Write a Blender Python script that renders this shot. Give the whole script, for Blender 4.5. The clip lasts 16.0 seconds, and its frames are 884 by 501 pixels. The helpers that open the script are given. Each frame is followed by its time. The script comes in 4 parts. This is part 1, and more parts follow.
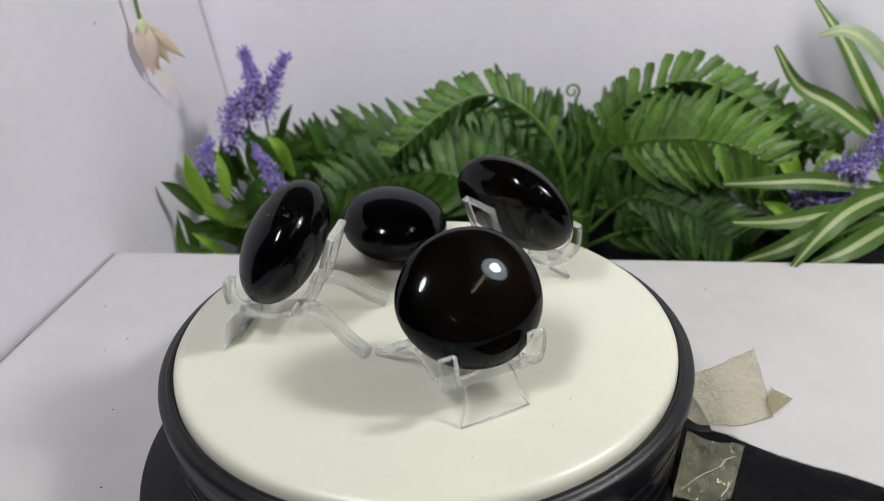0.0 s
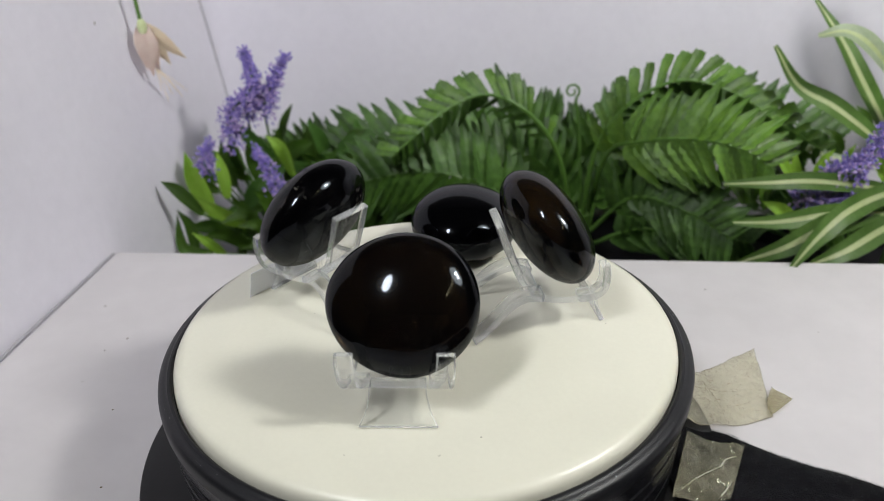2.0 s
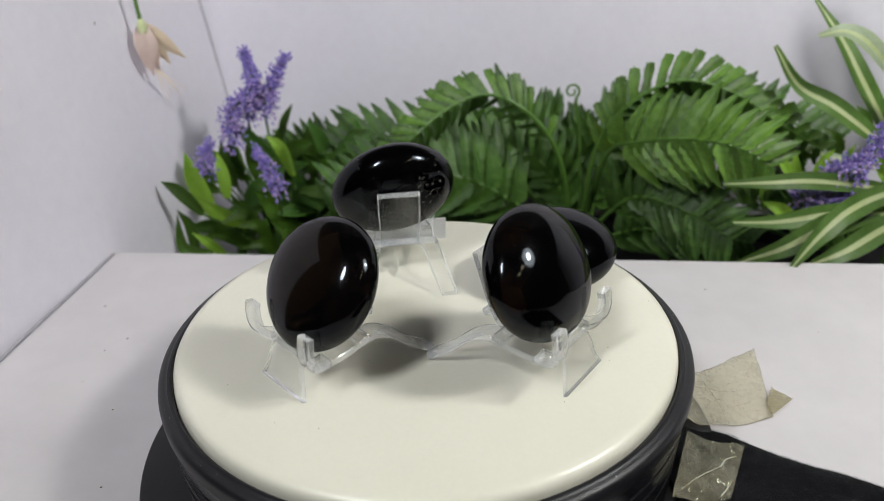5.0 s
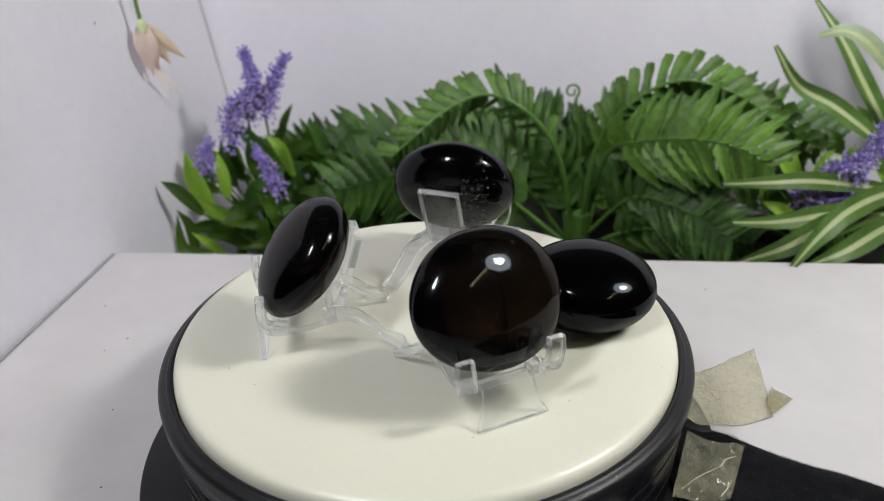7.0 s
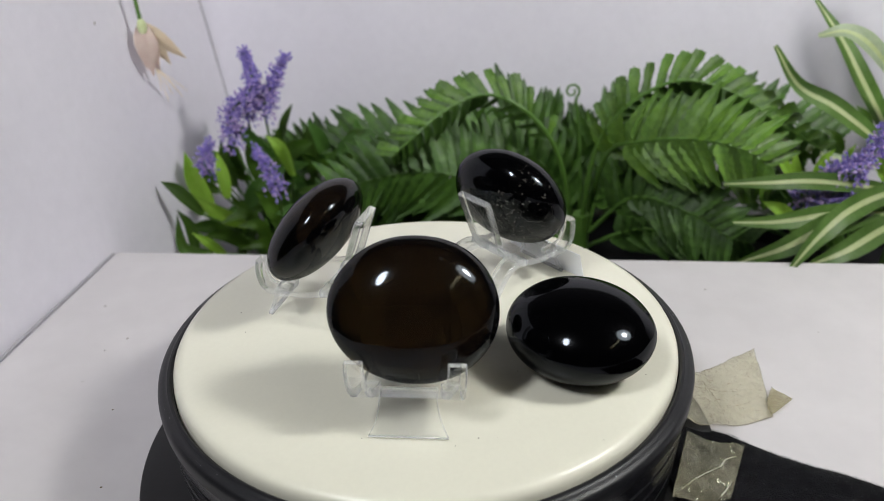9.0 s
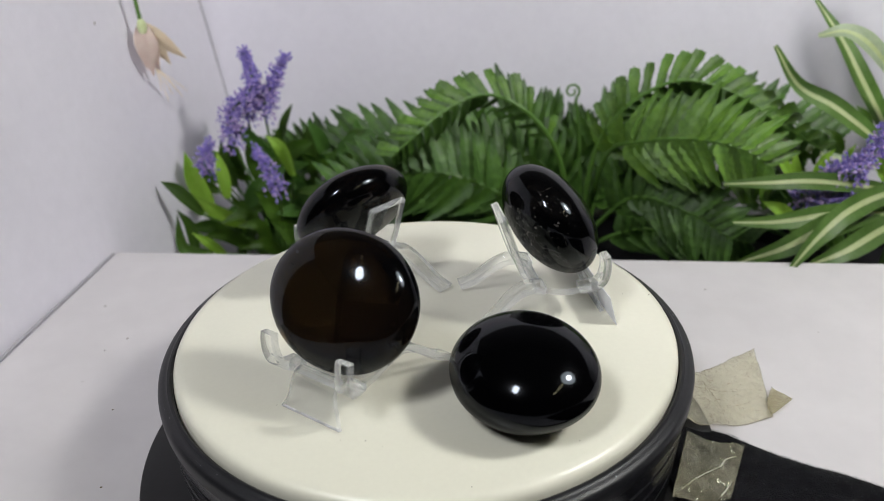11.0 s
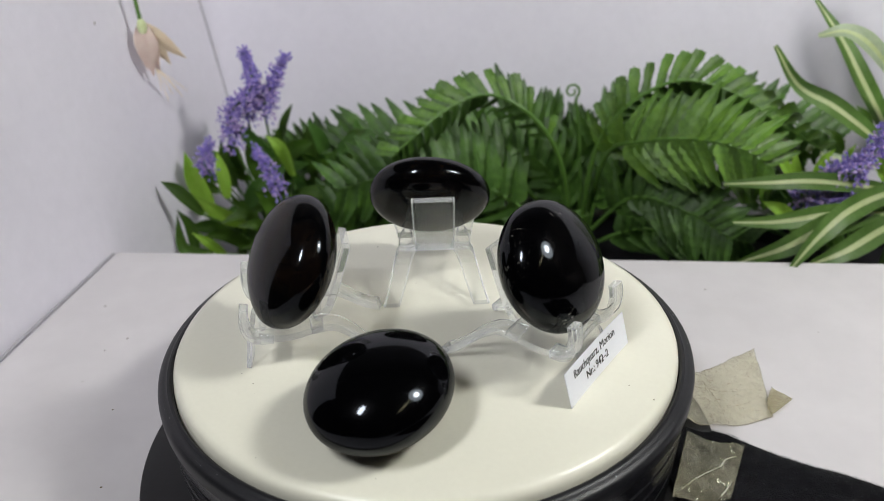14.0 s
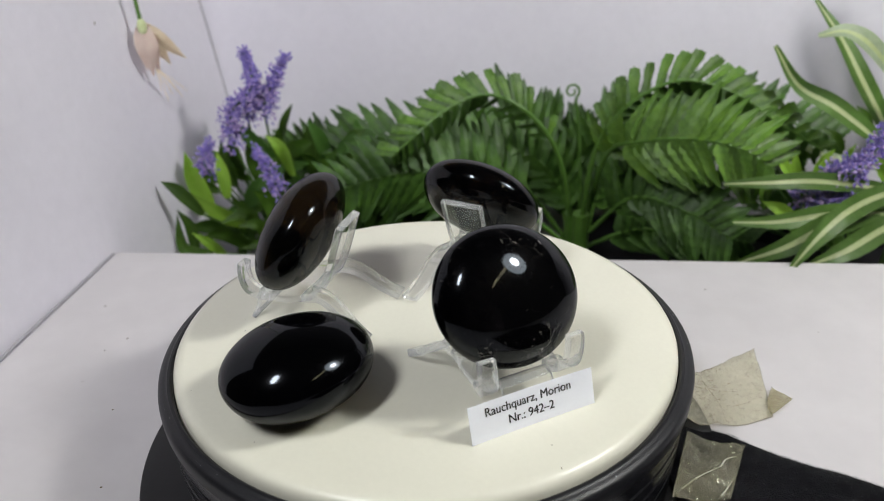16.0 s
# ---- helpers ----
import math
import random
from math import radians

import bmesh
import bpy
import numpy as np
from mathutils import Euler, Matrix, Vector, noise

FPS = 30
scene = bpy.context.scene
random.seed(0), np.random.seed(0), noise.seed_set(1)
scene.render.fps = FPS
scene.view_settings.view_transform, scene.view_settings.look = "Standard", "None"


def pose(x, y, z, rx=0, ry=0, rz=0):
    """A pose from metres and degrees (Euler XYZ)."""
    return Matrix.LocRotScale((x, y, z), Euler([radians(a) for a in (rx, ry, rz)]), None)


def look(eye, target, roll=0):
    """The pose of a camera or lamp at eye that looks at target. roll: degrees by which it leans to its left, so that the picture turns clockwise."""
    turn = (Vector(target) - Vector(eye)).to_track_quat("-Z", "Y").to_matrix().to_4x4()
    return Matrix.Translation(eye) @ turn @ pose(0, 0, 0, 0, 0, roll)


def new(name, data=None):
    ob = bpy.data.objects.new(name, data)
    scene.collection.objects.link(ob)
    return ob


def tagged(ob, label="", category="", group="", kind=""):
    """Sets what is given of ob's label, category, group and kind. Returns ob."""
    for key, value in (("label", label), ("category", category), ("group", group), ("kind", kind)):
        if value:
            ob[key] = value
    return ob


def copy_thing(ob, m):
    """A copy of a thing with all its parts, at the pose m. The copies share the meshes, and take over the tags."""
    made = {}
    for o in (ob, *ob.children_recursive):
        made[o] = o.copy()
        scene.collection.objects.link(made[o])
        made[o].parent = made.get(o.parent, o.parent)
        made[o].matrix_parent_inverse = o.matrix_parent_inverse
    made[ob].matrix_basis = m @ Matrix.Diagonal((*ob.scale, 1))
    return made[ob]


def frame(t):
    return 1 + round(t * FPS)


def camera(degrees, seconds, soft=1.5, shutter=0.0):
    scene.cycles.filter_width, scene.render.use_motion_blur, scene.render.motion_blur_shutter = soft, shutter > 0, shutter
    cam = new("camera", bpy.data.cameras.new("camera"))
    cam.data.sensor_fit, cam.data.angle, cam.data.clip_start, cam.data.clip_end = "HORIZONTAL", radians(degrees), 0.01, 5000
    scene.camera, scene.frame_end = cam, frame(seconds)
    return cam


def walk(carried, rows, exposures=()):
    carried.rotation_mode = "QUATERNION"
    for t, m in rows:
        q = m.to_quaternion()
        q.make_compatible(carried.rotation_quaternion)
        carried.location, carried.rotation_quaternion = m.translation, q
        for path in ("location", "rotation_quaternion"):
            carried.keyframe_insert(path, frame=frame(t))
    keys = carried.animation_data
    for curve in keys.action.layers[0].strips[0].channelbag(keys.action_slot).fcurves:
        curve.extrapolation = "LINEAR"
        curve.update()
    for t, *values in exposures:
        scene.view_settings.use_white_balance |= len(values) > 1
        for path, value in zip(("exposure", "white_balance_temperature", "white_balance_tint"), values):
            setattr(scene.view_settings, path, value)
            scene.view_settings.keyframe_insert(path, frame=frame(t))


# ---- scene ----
SPIN = -14.66                      # turn of the platter, degrees a second
SECONDS = 16.0
cam = camera(58.3, SECONDS, soft=0.7)
EYE = Vector((0.0, -0.2550, 0.1630))
PITCH, YAW, ROLL = 27.44, 1.606, -1.949
WAY = Vector((math.sin(radians(YAW)) * math.cos(radians(PITCH)), math.cos(radians(YAW)) * math.cos(radians(PITCH)), -math.sin(radians(PITCH))))
STAND = look(EYE, EYE + WAY, ROLL)
cam.data.dof.use_dof, cam.data.dof.focus_distance, cam.data.dof.aperture_fstop = True, 0.28, 13.0
walk(cam, [(0.0, STAND), (SECONDS, STAND)])

# ---- light: two desk lamps over the table, a dim room around ----
world = bpy.data.worlds.new("room_air")
scene.world = world
world.use_nodes = True
world.node_tree.nodes["Background"].inputs["Color"].default_value = (0.62, 0.62, 0.70, 1)
world.node_tree.nodes["Background"].inputs["Strength"].default_value = 0.10
scene.view_settings.exposure = 0.0


LAMPS = []


def lamp(name, eye, target, size, power, colour, shade, glow):
    data = bpy.data.lights.new(name, "AREA")
    data.shape, data.size, data.size_y, data.energy, data.color = "ELLIPSE", size[0], size[1], power, colour
    ob = new(name, data)
    ob.matrix_world = look(eye, target)
    LAMPS.append((eye, target, shade, glow))
    return ob


lamp("desk_lamp_light_warm", (0.46, -0.12, 0.50), (0.12, 0.32, 0.06), (0.10, 0.10), 2.70, (1.0, 0.985, 0.95), 0.125, 8.5)
lamp("desk_lamp_light_cool", (-0.26, -0.32, 0.58), (-0.02, 0.30, 0.06), (0.09, 0.20), 3.0, (0.95, 0.97, 1.0), 0.105, 0.0)


# ---- materials ----
def material(name):
    m = bpy.data.materials.new(name)
    m.use_nodes = True
    return m, m.node_tree.nodes, m.node_tree.links, m.node_tree.nodes["Principled BSDF"]


def node(nodes, kind, **values):
    n = nodes.new(kind)
    for key, value in values.items():
        n.inputs[key.replace("_", " ")].default_value = value
    return n


def rgba(c):
    return (c[0], c[1], c[2], 1.0)


def surface(name, low, high, rough=0.5, scale=40.0, bump=0.1, fine=400.0, sheen=0.0, depth=0.0006, specular=0.5, per_object=0.0):
    """A plain material with colour varied at two scales and a fine relief."""
    m, nodes, links, b = material(name)
    co = nodes.new("ShaderNodeTexCoord")
    big = node(nodes, "ShaderNodeTexNoise", Scale=scale, Detail=5.0, Roughness=0.6)
    small = node(nodes, "ShaderNodeTexNoise", Scale=fine, Detail=3.0, Roughness=0.6)
    links.new(co.outputs["Object"], big.inputs["Vector"])
    links.new(co.outputs["Object"], small.inputs["Vector"])
    blend = nodes.new("ShaderNodeMix")
    blend.data_type = "FLOAT"
    blend.inputs[0].default_value = 0.35
    links.new(big.outputs["Fac"], blend.inputs[2])
    links.new(small.outputs["Fac"], blend.inputs[3])
    ramp = nodes.new("ShaderNodeValToRGB")
    ramp.color_ramp.elements[0].position, ramp.color_ramp.elements[1].position = 0.32, 0.68
    ramp.color_ramp.elements[0].color, ramp.color_ramp.elements[1].color = rgba(low), rgba(high)
    links.new(blend.outputs[0], ramp.inputs["Fac"])
    colour = ramp.outputs["Color"]
    if per_object:
        info = nodes.new("ShaderNodeObjectInfo")
        value = node(nodes, "ShaderNodeMapRange", From_Min=0.0, From_Max=1.0, To_Min=1 - per_object, To_Max=1 + per_object)
        links.new(info.outputs["Random"], value.inputs["Value"])
        hue = nodes.new("ShaderNodeHueSaturation")
        links.new(value.outputs["Result"], hue.inputs["Value"])
        links.new(colour, hue.inputs["Color"])
        colour = hue.outputs["Color"]
    links.new(colour, b.inputs["Base Color"])
    b.inputs["Roughness"].default_value = rough
    b.inputs["Specular IOR Level"].default_value = specular
    b.inputs["Sheen Weight"].default_value = sheen
    if bump:
        bp = node(nodes, "ShaderNodeBump", Strength=bump, Distance=depth)
        links.new(small.outputs["Fac"], bp.inputs["Height"])
        links.new(bp.outputs["Normal"], b.inputs["Normal"])
    return m


def crystal(name, tint, fleck, amount):
    """Polished smoky quartz: dark tinted glass with pale inclusions and hairline cracks near the surface."""
    m, nodes, links, b = material(name)
    b.inputs["Base Color"].default_value = rgba(tint)
    b.inputs["Transmission Weight"].default_value = 1.0
    b.inputs["Roughness"].default_value = 0.03
    b.inputs["IOR"].default_value = 1.50
    b.inputs["Specular Tint"].default_value = (0.80, 0.88, 1.0, 1.0)
    b.inputs["Coat Weight"].default_value = 0.20
    b.inputs["Coat Roughness"].default_value = 0.22
    b.inputs["Coat IOR"].default_value = 1.27
    co = nodes.new("ShaderNodeTexCoord")
    cloud = node(nodes, "ShaderNodeTexNoise", Scale=26.0, Detail=4.0, Roughness=0.6)
    speck = node(nodes, "ShaderNodeTexNoise", Scale=620.0, Detail=2.0, Roughness=0.7)
    crack = node(nodes, "ShaderNodeTexVoronoi", Scale=55.0)
    crack.feature = "DISTANCE_TO_EDGE"
    warp = node(nodes, "ShaderNodeTexNoise", Scale=130.0, Detail=3.0)
    add = nodes.new("ShaderNodeVectorMath")
    add.operation = "MULTIPLY_ADD"
    add.inputs[1].default_value = (0.012, 0.012, 0.012)
    for n in (cloud, speck, warp):
        links.new(co.outputs["Object"], n.inputs["Vector"])
    links.new(warp.outputs["Color"], add.inputs[0])
    links.new(co.outputs["Object"], add.inputs[2])
    links.new(add.outputs["Vector"], crack.inputs["Vector"])
    smudge = node(nodes, "ShaderNodeTexNoise", Scale=90.0, Detail=5.0, Roughness=0.7)
    links.new(co.outputs["Object"], smudge.inputs["Vector"])
    polish = node(nodes, "ShaderNodeMapRange", From_Min=0.35, From_Max=0.70, To_Min=0.045, To_Max=0.105)
    links.new(smudge.outputs["Fac"], polish.inputs["Value"])
    links.new(polish.outputs["Result"], b.inputs["Roughness"])
    where = node(nodes, "ShaderNodeMapRange", From_Min=0.50, From_Max=0.62)
    links.new(cloud.outputs["Fac"], where.inputs["Value"])
    dots = node(nodes, "ShaderNodeMapRange", From_Min=0.61, From_Max=0.68)
    links.new(speck.outputs["Fac"], dots.inputs["Value"])
    lines = node(nodes, "ShaderNodeMapRange", From_Min=0.0, From_Max=0.006, To_Min=1.0, To_Max=0.0)
    links.new(crack.outputs["Distance"], lines.inputs["Value"])
    both = nodes.new("ShaderNodeMath")
    both.operation = "MAXIMUM"
    links.new(dots.outputs["Result"], both.inputs[0])
    links.new(lines.outputs["Result"], both.inputs[1])
    mask = nodes.new("ShaderNodeMath")
    mask.operation = "MULTIPLY"
    links.new(both.outputs[0], mask.inputs[0])
    links.new(where.outputs["Result"], mask.inputs[1])
    share = nodes.new("ShaderNodeMath")
    share.operation = "MULTIPLY"
    share.inputs[1].default_value = amount
    links.new(mask.outputs[0], share.inputs[0])
    dull = node(nodes, "ShaderNodeBsdfDiffuse", Color=rgba(fleck))
    mix = nodes.new("ShaderNodeMixShader")
    links.new(share.outputs[0], mix.inputs["Fac"])
    links.new(b.outputs["BSDF"], mix.inputs[1])
    links.new(dull.outputs["BSDF"], mix.inputs[2])
    body = node(nodes, "ShaderNodeBsdfDiffuse", Color=(0.0012, 0.0012, 0.0016, 1.0))
    whole = nodes.new("ShaderNodeMixShader")
    whole.inputs["Fac"].default_value = 0.56
    links.new(mix.outputs["Shader"], whole.inputs[1])
    links.new(body.outputs["BSDF"], whole.inputs[2])
    links.new(whole.outputs["Shader"], nodes["Material Output"].inputs["Surface"])
    return m


def clear(name, tint, rough, share, bump=0.0, scale=300.0, dirt=None, matt_share=0.0):
    """Clear plastic: glass with a share of straight passage, so that it casts a light shadow."""
    m, nodes, links, b = material(name)
    b.inputs["Base Color"].default_value = rgba(tint)
    b.inputs["Transmission Weight"].default_value = 1.0
    b.inputs["Roughness"].default_value = rough
    b.inputs["IOR"].default_value = 1.49
    co = nodes.new("ShaderNodeTexCoord")
    ns = node(nodes, "ShaderNodeTexNoise", Scale=scale, Detail=4.0)
    links.new(co.outputs["Object"], ns.inputs["Vector"])
    if bump:
        bp = node(nodes, "ShaderNodeBump", Strength=bump, Distance=0.0005)
        links.new(ns.outputs["Fac"], bp.inputs["Height"])
        links.new(bp.outputs["Normal"], b.inputs["Normal"])
    through_it = node(nodes, "ShaderNodeBsdfTransparent", Color=rgba(tint))
    mix = nodes.new("ShaderNodeMixShader")
    mix.inputs["Fac"].default_value = share
    links.new(b.outputs["BSDF"], mix.inputs[1])
    links.new(through_it.outputs["BSDF"], mix.inputs[2])
    last = mix
    # matt share: tone on tape; painted glints on acrylic edges and creases
    if dirt:
        dull = node(nodes, "ShaderNodeBsdfDiffuse", Color=rgba(dirt))
        amount = node(nodes, "ShaderNodeMapRange", From_Min=0.3, From_Max=0.75, To_Min=matt_share * 0.6, To_Max=min(1.0, matt_share * 1.4))
        links.new(ns.outputs["Fac"], amount.inputs["Value"])
        last = nodes.new("ShaderNodeMixShader")
        links.new(amount.outputs["Result"], last.inputs["Fac"])
        links.new(mix.outputs["Shader"], last.inputs[1])
        links.new(dull.outputs["BSDF"], last.inputs[2])
    links.new(last.outputs["Shader"], nodes["Material Output"].inputs["Surface"])
    return m


WALL = surface("white_wall_paint", (0.690, 0.664, 0.730), (0.755, 0.728, 0.795), 0.75, 11.0, 0.16, 140.0)
TABLE = surface("white_table_lacquer", (0.530, 0.505, 0.512), (0.610, 0.583, 0.588), 0.5, 9.0, 0.02, 45.0)
DARK_ROOM = surface("room_wall_paint", (0.16, 0.155, 0.16), (0.20, 0.195, 0.20), 0.8, 3.0, 0.1, 60.0)
FLOORING = surface("wooden_floor_boards", (0.10, 0.07, 0.045), (0.16, 0.11, 0.07), 0.5, 5.0, 0.1, 90.0)
PLATTER = surface("ivory_plastic", (0.690, 0.672, 0.562), (0.735, 0.717, 0.603), 0.33, 22.0, 0.02, 500.0)
BLACK = surface("black_plastic", (0.006, 0.006, 0.008), (0.012, 0.012, 0.014), 0.42, 60.0, 0.12, 900.0, specular=0.36)
GLOSS = surface("glossy_black_plastic", (0.006, 0.006, 0.008), (0.012, 0.012, 0.014), 0.2, 60.0, 0.05, 900.0, specular=0.6)
MATT = surface("matt_black_plastic", (0.006, 0.006, 0.007), (0.011, 0.011, 0.012), 0.5, 60.0, 0.08, 900.0, specular=0.25)
VELVET = surface("black_velvet", (0.002, 0.002, 0.003), (0.010, 0.010, 0.012), 0.9, 130.0, 0.9, 1300.0, sheen=0.0, depth=0.0012, specular=0.05)
FIBRE = surface("black_velvet_fibre", (0.001, 0.001, 0.002), (0.010, 0.010, 0.014), 0.25, 400.0, 0.0, specular=0.75)
CREASE_OLD = clear("yellowed_tape_crease", (0.95, 0.93, 0.84), 0.2, 0.4, 0.0, 200.0, (0.40, 0.36, 0.25), 0.5)
CREASE = clear("painted_crease_glint", (0.98, 0.98, 0.96), 0.1, 0.3, 0.0, 200.0, (0.8, 0.8, 0.74), 0.5)
PAPER = surface("white_paper", (0.80, 0.81, 0.86), (0.84, 0.85, 0.90), 0.7, 60.0, 0.05, 900.0)
INK = surface("black_ink", (0.01, 0.01, 0.01), (0.02, 0.02, 0.02), 0.6, 300.0, 0.0)
DUST = surface("brown_dust", (0.10, 0.08, 0.05), (0.22, 0.18, 0.12), 0.9, 300.0, 0.0)
# the white matt share paints bright glints along the acrylic's edges
ACRYLIC = clear("clear_acrylic", (0.985, 0.99, 0.995), 0.0, 0.34, 0.25, 90.0, (0.92, 0.94, 0.97), 0.21)
ACRYLIC_FACE = clear("clear_acrylic_sheet_face", (0.992, 0.996, 1.0), 0.0, 0.82)
TAPE_OLD = clear("yellowed_adhesive_tape", (0.975, 0.965, 0.90), 0.12, 0.78, 1.0, 130.0, (0.84, 0.81, 0.64), 0.20)
TAPE_NEW = clear("clear_adhesive_tape", (0.98, 0.98, 0.95), 0.04, 0.55, 1.0, 75.0, (0.70, 0.66, 0.46), 0.12)
TAPE_EDGE = surface("dirty_tape_edge", (0.10, 0.09, 0.06), (0.30, 0.28, 0.20), 0.6, 500.0, 0.2)
QUARTZ_BROWN = crystal("brown_smoky_quartz", (0.0560, 0.0330, 0.0115), (0.45, 0.40, 0.34), 0.16)
QUARTZ_DARK = crystal("dark_smoky_quartz", (0.0400, 0.0235, 0.0105), (0.45, 0.42, 0.38), 0.08)
QUARTZ_BLACK = crystal("black_morion_quartz", (0.0090, 0.0078, 0.0070), (0.66, 0.62, 0.56), 0.55)
QUARTZ_JET = crystal("jet_black_quartz", (0.0006, 0.0005, 0.0006), (0.5, 0.5, 0.5), 0.007)
FERN = surface("fern_green_cloth", (0.044, 0.108, 0.009), (0.092, 0.192, 0.017), 0.5, 60.0, 0.4, 700.0, per_object=0.28)
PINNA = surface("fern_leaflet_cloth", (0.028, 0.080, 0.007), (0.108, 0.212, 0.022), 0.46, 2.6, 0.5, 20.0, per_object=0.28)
# dark green leaflets; under the arches this tone also paints their shade
PINNA_DARK = surface("dark_shaded_leaflet_cloth", (0.014, 0.046, 0.006), (0.066, 0.145, 0.019), 0.5, 2.6, 0.5, 20.0, per_object=0.28)
STALK = surface("green_plastic_stalk", (0.052, 0.122, 0.018), (0.092, 0.195, 0.030), 0.45, 60.0, 0.1)
LIME = surface("lime_green_cloth", (0.32, 0.56, 0.06), (0.43, 0.68, 0.10), 0.5, 60.0, 0.3, 500.0, per_object=0.2)
LIME_DULL = surface("mid_green_cloth", (0.07, 0.18, 0.03), (0.12, 0.26, 0.05), 0.5, 60.0, 0.3, 500.0, per_object=0.2)
BLADE_GREEN = surface("grass_green_cloth", (0.085, 0.170, 0.030), (0.150, 0.275, 0.060), 0.42, 50.0, 0.2, 500.0, per_object=0.15)
BLADE_CREAM = surface("cream_leaf_stripe", (0.50, 0.58, 0.27), (0.64, 0.70, 0.42), 0.45, 50.0, 0.1)
BLADE_PALE = surface("pale_green_leaf", (0.36, 0.45, 0.28), (0.50, 0.58, 0.40), 0.45, 50.0, 0.1)
VIOLET = surface("violet_cloth", (0.16, 0.12, 0.42), (0.31, 0.25, 0.63), 0.7, 260.0, 0.2)
LILAC = surface("lilac_cloth", (0.32, 0.22, 0.50), (0.58, 0.45, 0.72), 0.7, 260.0, 0.2)
BLUSH = surface("blush_pink_cloth", (0.80, 0.64, 0.58), (0.88, 0.76, 0.68), 0.6, 90.0, 0.1)
CREAM = surface("cream_petal_cloth", (0.80, 0.67, 0.50), (0.86, 0.76, 0.60), 0.6, 90.0, 0.1)


GLOW, gn, gl, gb = material("warm_led_glow")
gb.inputs["Base Color"].default_value = (0.8, 0.7, 0.4, 1)
gb.inputs["Emission Color"].default_value = (1.0, 0.86, 0.52, 1)
gb.inputs["Emission Strength"].default_value = 16.0


# ---- mesh helpers ----
def link_mesh(name, bm, mat, smooth=0):
    me = bpy.data.meshes.new(name)
    bm.normal_update()
    bm.to_mesh(me)
    bm.free()
    for one in (mat if isinstance(mat, (list, tuple)) else [mat]):
        me.materials.append(one)
    if smooth:
        me.shade_smooth()
        me.set_sharp_from_angle(angle=radians(50 if smooth is True else smooth))
    return new(name, me)


def part(name, bm, mat, parent, label="", smooth=0):
    ob = link_mesh(name, bm, mat, smooth)
    ob.parent = parent
    if label:
        tagged(ob, label)
    return ob


def box(bm, lo, hi, m=None):
    vs = [bm.verts.new((m or Matrix()) @ Vector((x, y, z))) for x in (lo[0], hi[0]) for y in (lo[1], hi[1]) for z in (lo[2], hi[2])]
    for f in ((0, 1, 3, 2), (4, 6, 7, 5), (0, 4, 5, 1), (2, 3, 7, 6), (0, 2, 6, 4), (1, 5, 7, 3)):
        bm.faces.new([vs[i] for i in f])
    return vs


def slab(lo, hi, bevel=0.0, segments=2, m=None):
    bm = bmesh.new()
    box(bm, lo, hi, m)
    if bevel:
        bmesh.ops.bevel(bm, geom=bm.edges[:], offset=bevel, segments=segments, affect="EDGES", profile=0.6)
    return bm


def lathe(profile, steps=128):
    """A turned body about z from (radius, height) pairs; ends at radius 0 are closed."""
    bm = bmesh.new()
    rings = []
    for r, z in profile:
        if r < 1e-6:
            rings.append([bm.verts.new((0, 0, z))])
        else:
            rings.append([bm.verts.new((r * math.cos(2 * math.pi * i / steps), r * math.sin(2 * math.pi * i / steps), z)) for i in range(steps)])
    for a, b in zip(rings, rings[1:]):
        for i in range(steps):
            j = (i + 1) % steps
            if len(a) == 1 and len(b) == 1:
                continue
            if len(a) == 1:
                bm.faces.new((a[0], b[i], b[j]))
            elif len(b) == 1:
                bm.faces.new((a[i], b[0], a[j]))
            else:
                bm.faces.new((a[i], b[i], b[j], a[j]))
    bmesh.ops.recalc_face_normals(bm, faces=bm.faces[:])
    return bm


def smooth_path(points, count):
    """Points evenly spread by parameter on a smooth curve through the given ones."""
    p = [Vector(q) for q in points]
    p = [p[0] * 2 - p[1]] + p + [p[-1] * 2 - p[-2]]
    out = []
    for k in range(count):
        u = k / (count - 1) * (len(p) - 3)
        i = min(int(u), len(p) - 4)
        s = u - i
        a, b, c, d = p[i:i + 4]
        out.append(0.5 * ((2 * b) + (c - a) * s + (2 * a - 5 * b + 4 * c - d) * s * s + (3 * b - a - 3 * c + d) * s ** 3))
    return out


def tube(bm, points, radius, sides=6, tip=1.0):
    rings = []
    for k, q in enumerate(points):
        way = (points[min(k + 1, len(points) - 1)] - points[max(k - 1, 0)]).normalized()
        side = way.cross(Vector((0.31, 0.2, 0.93))).normalized()
        other = way.cross(side)
        r = radius * (1 + (tip - 1) * k / (len(points) - 1))
        rings.append([bm.verts.new(q + (side * math.cos(2 * math.pi * i / sides) + other * math.sin(2 * math.pi * i / sides)) * r) for i in range(sides)])
    for a, b in zip(rings, rings[1:]):
        for i in range(sides):
            bm.faces.new((a[i], a[(i + 1) % sides], b[(i + 1) % sides], b[i]))
    bm.faces.new(rings[0][::-1])
    bm.faces.new(rings[-1])


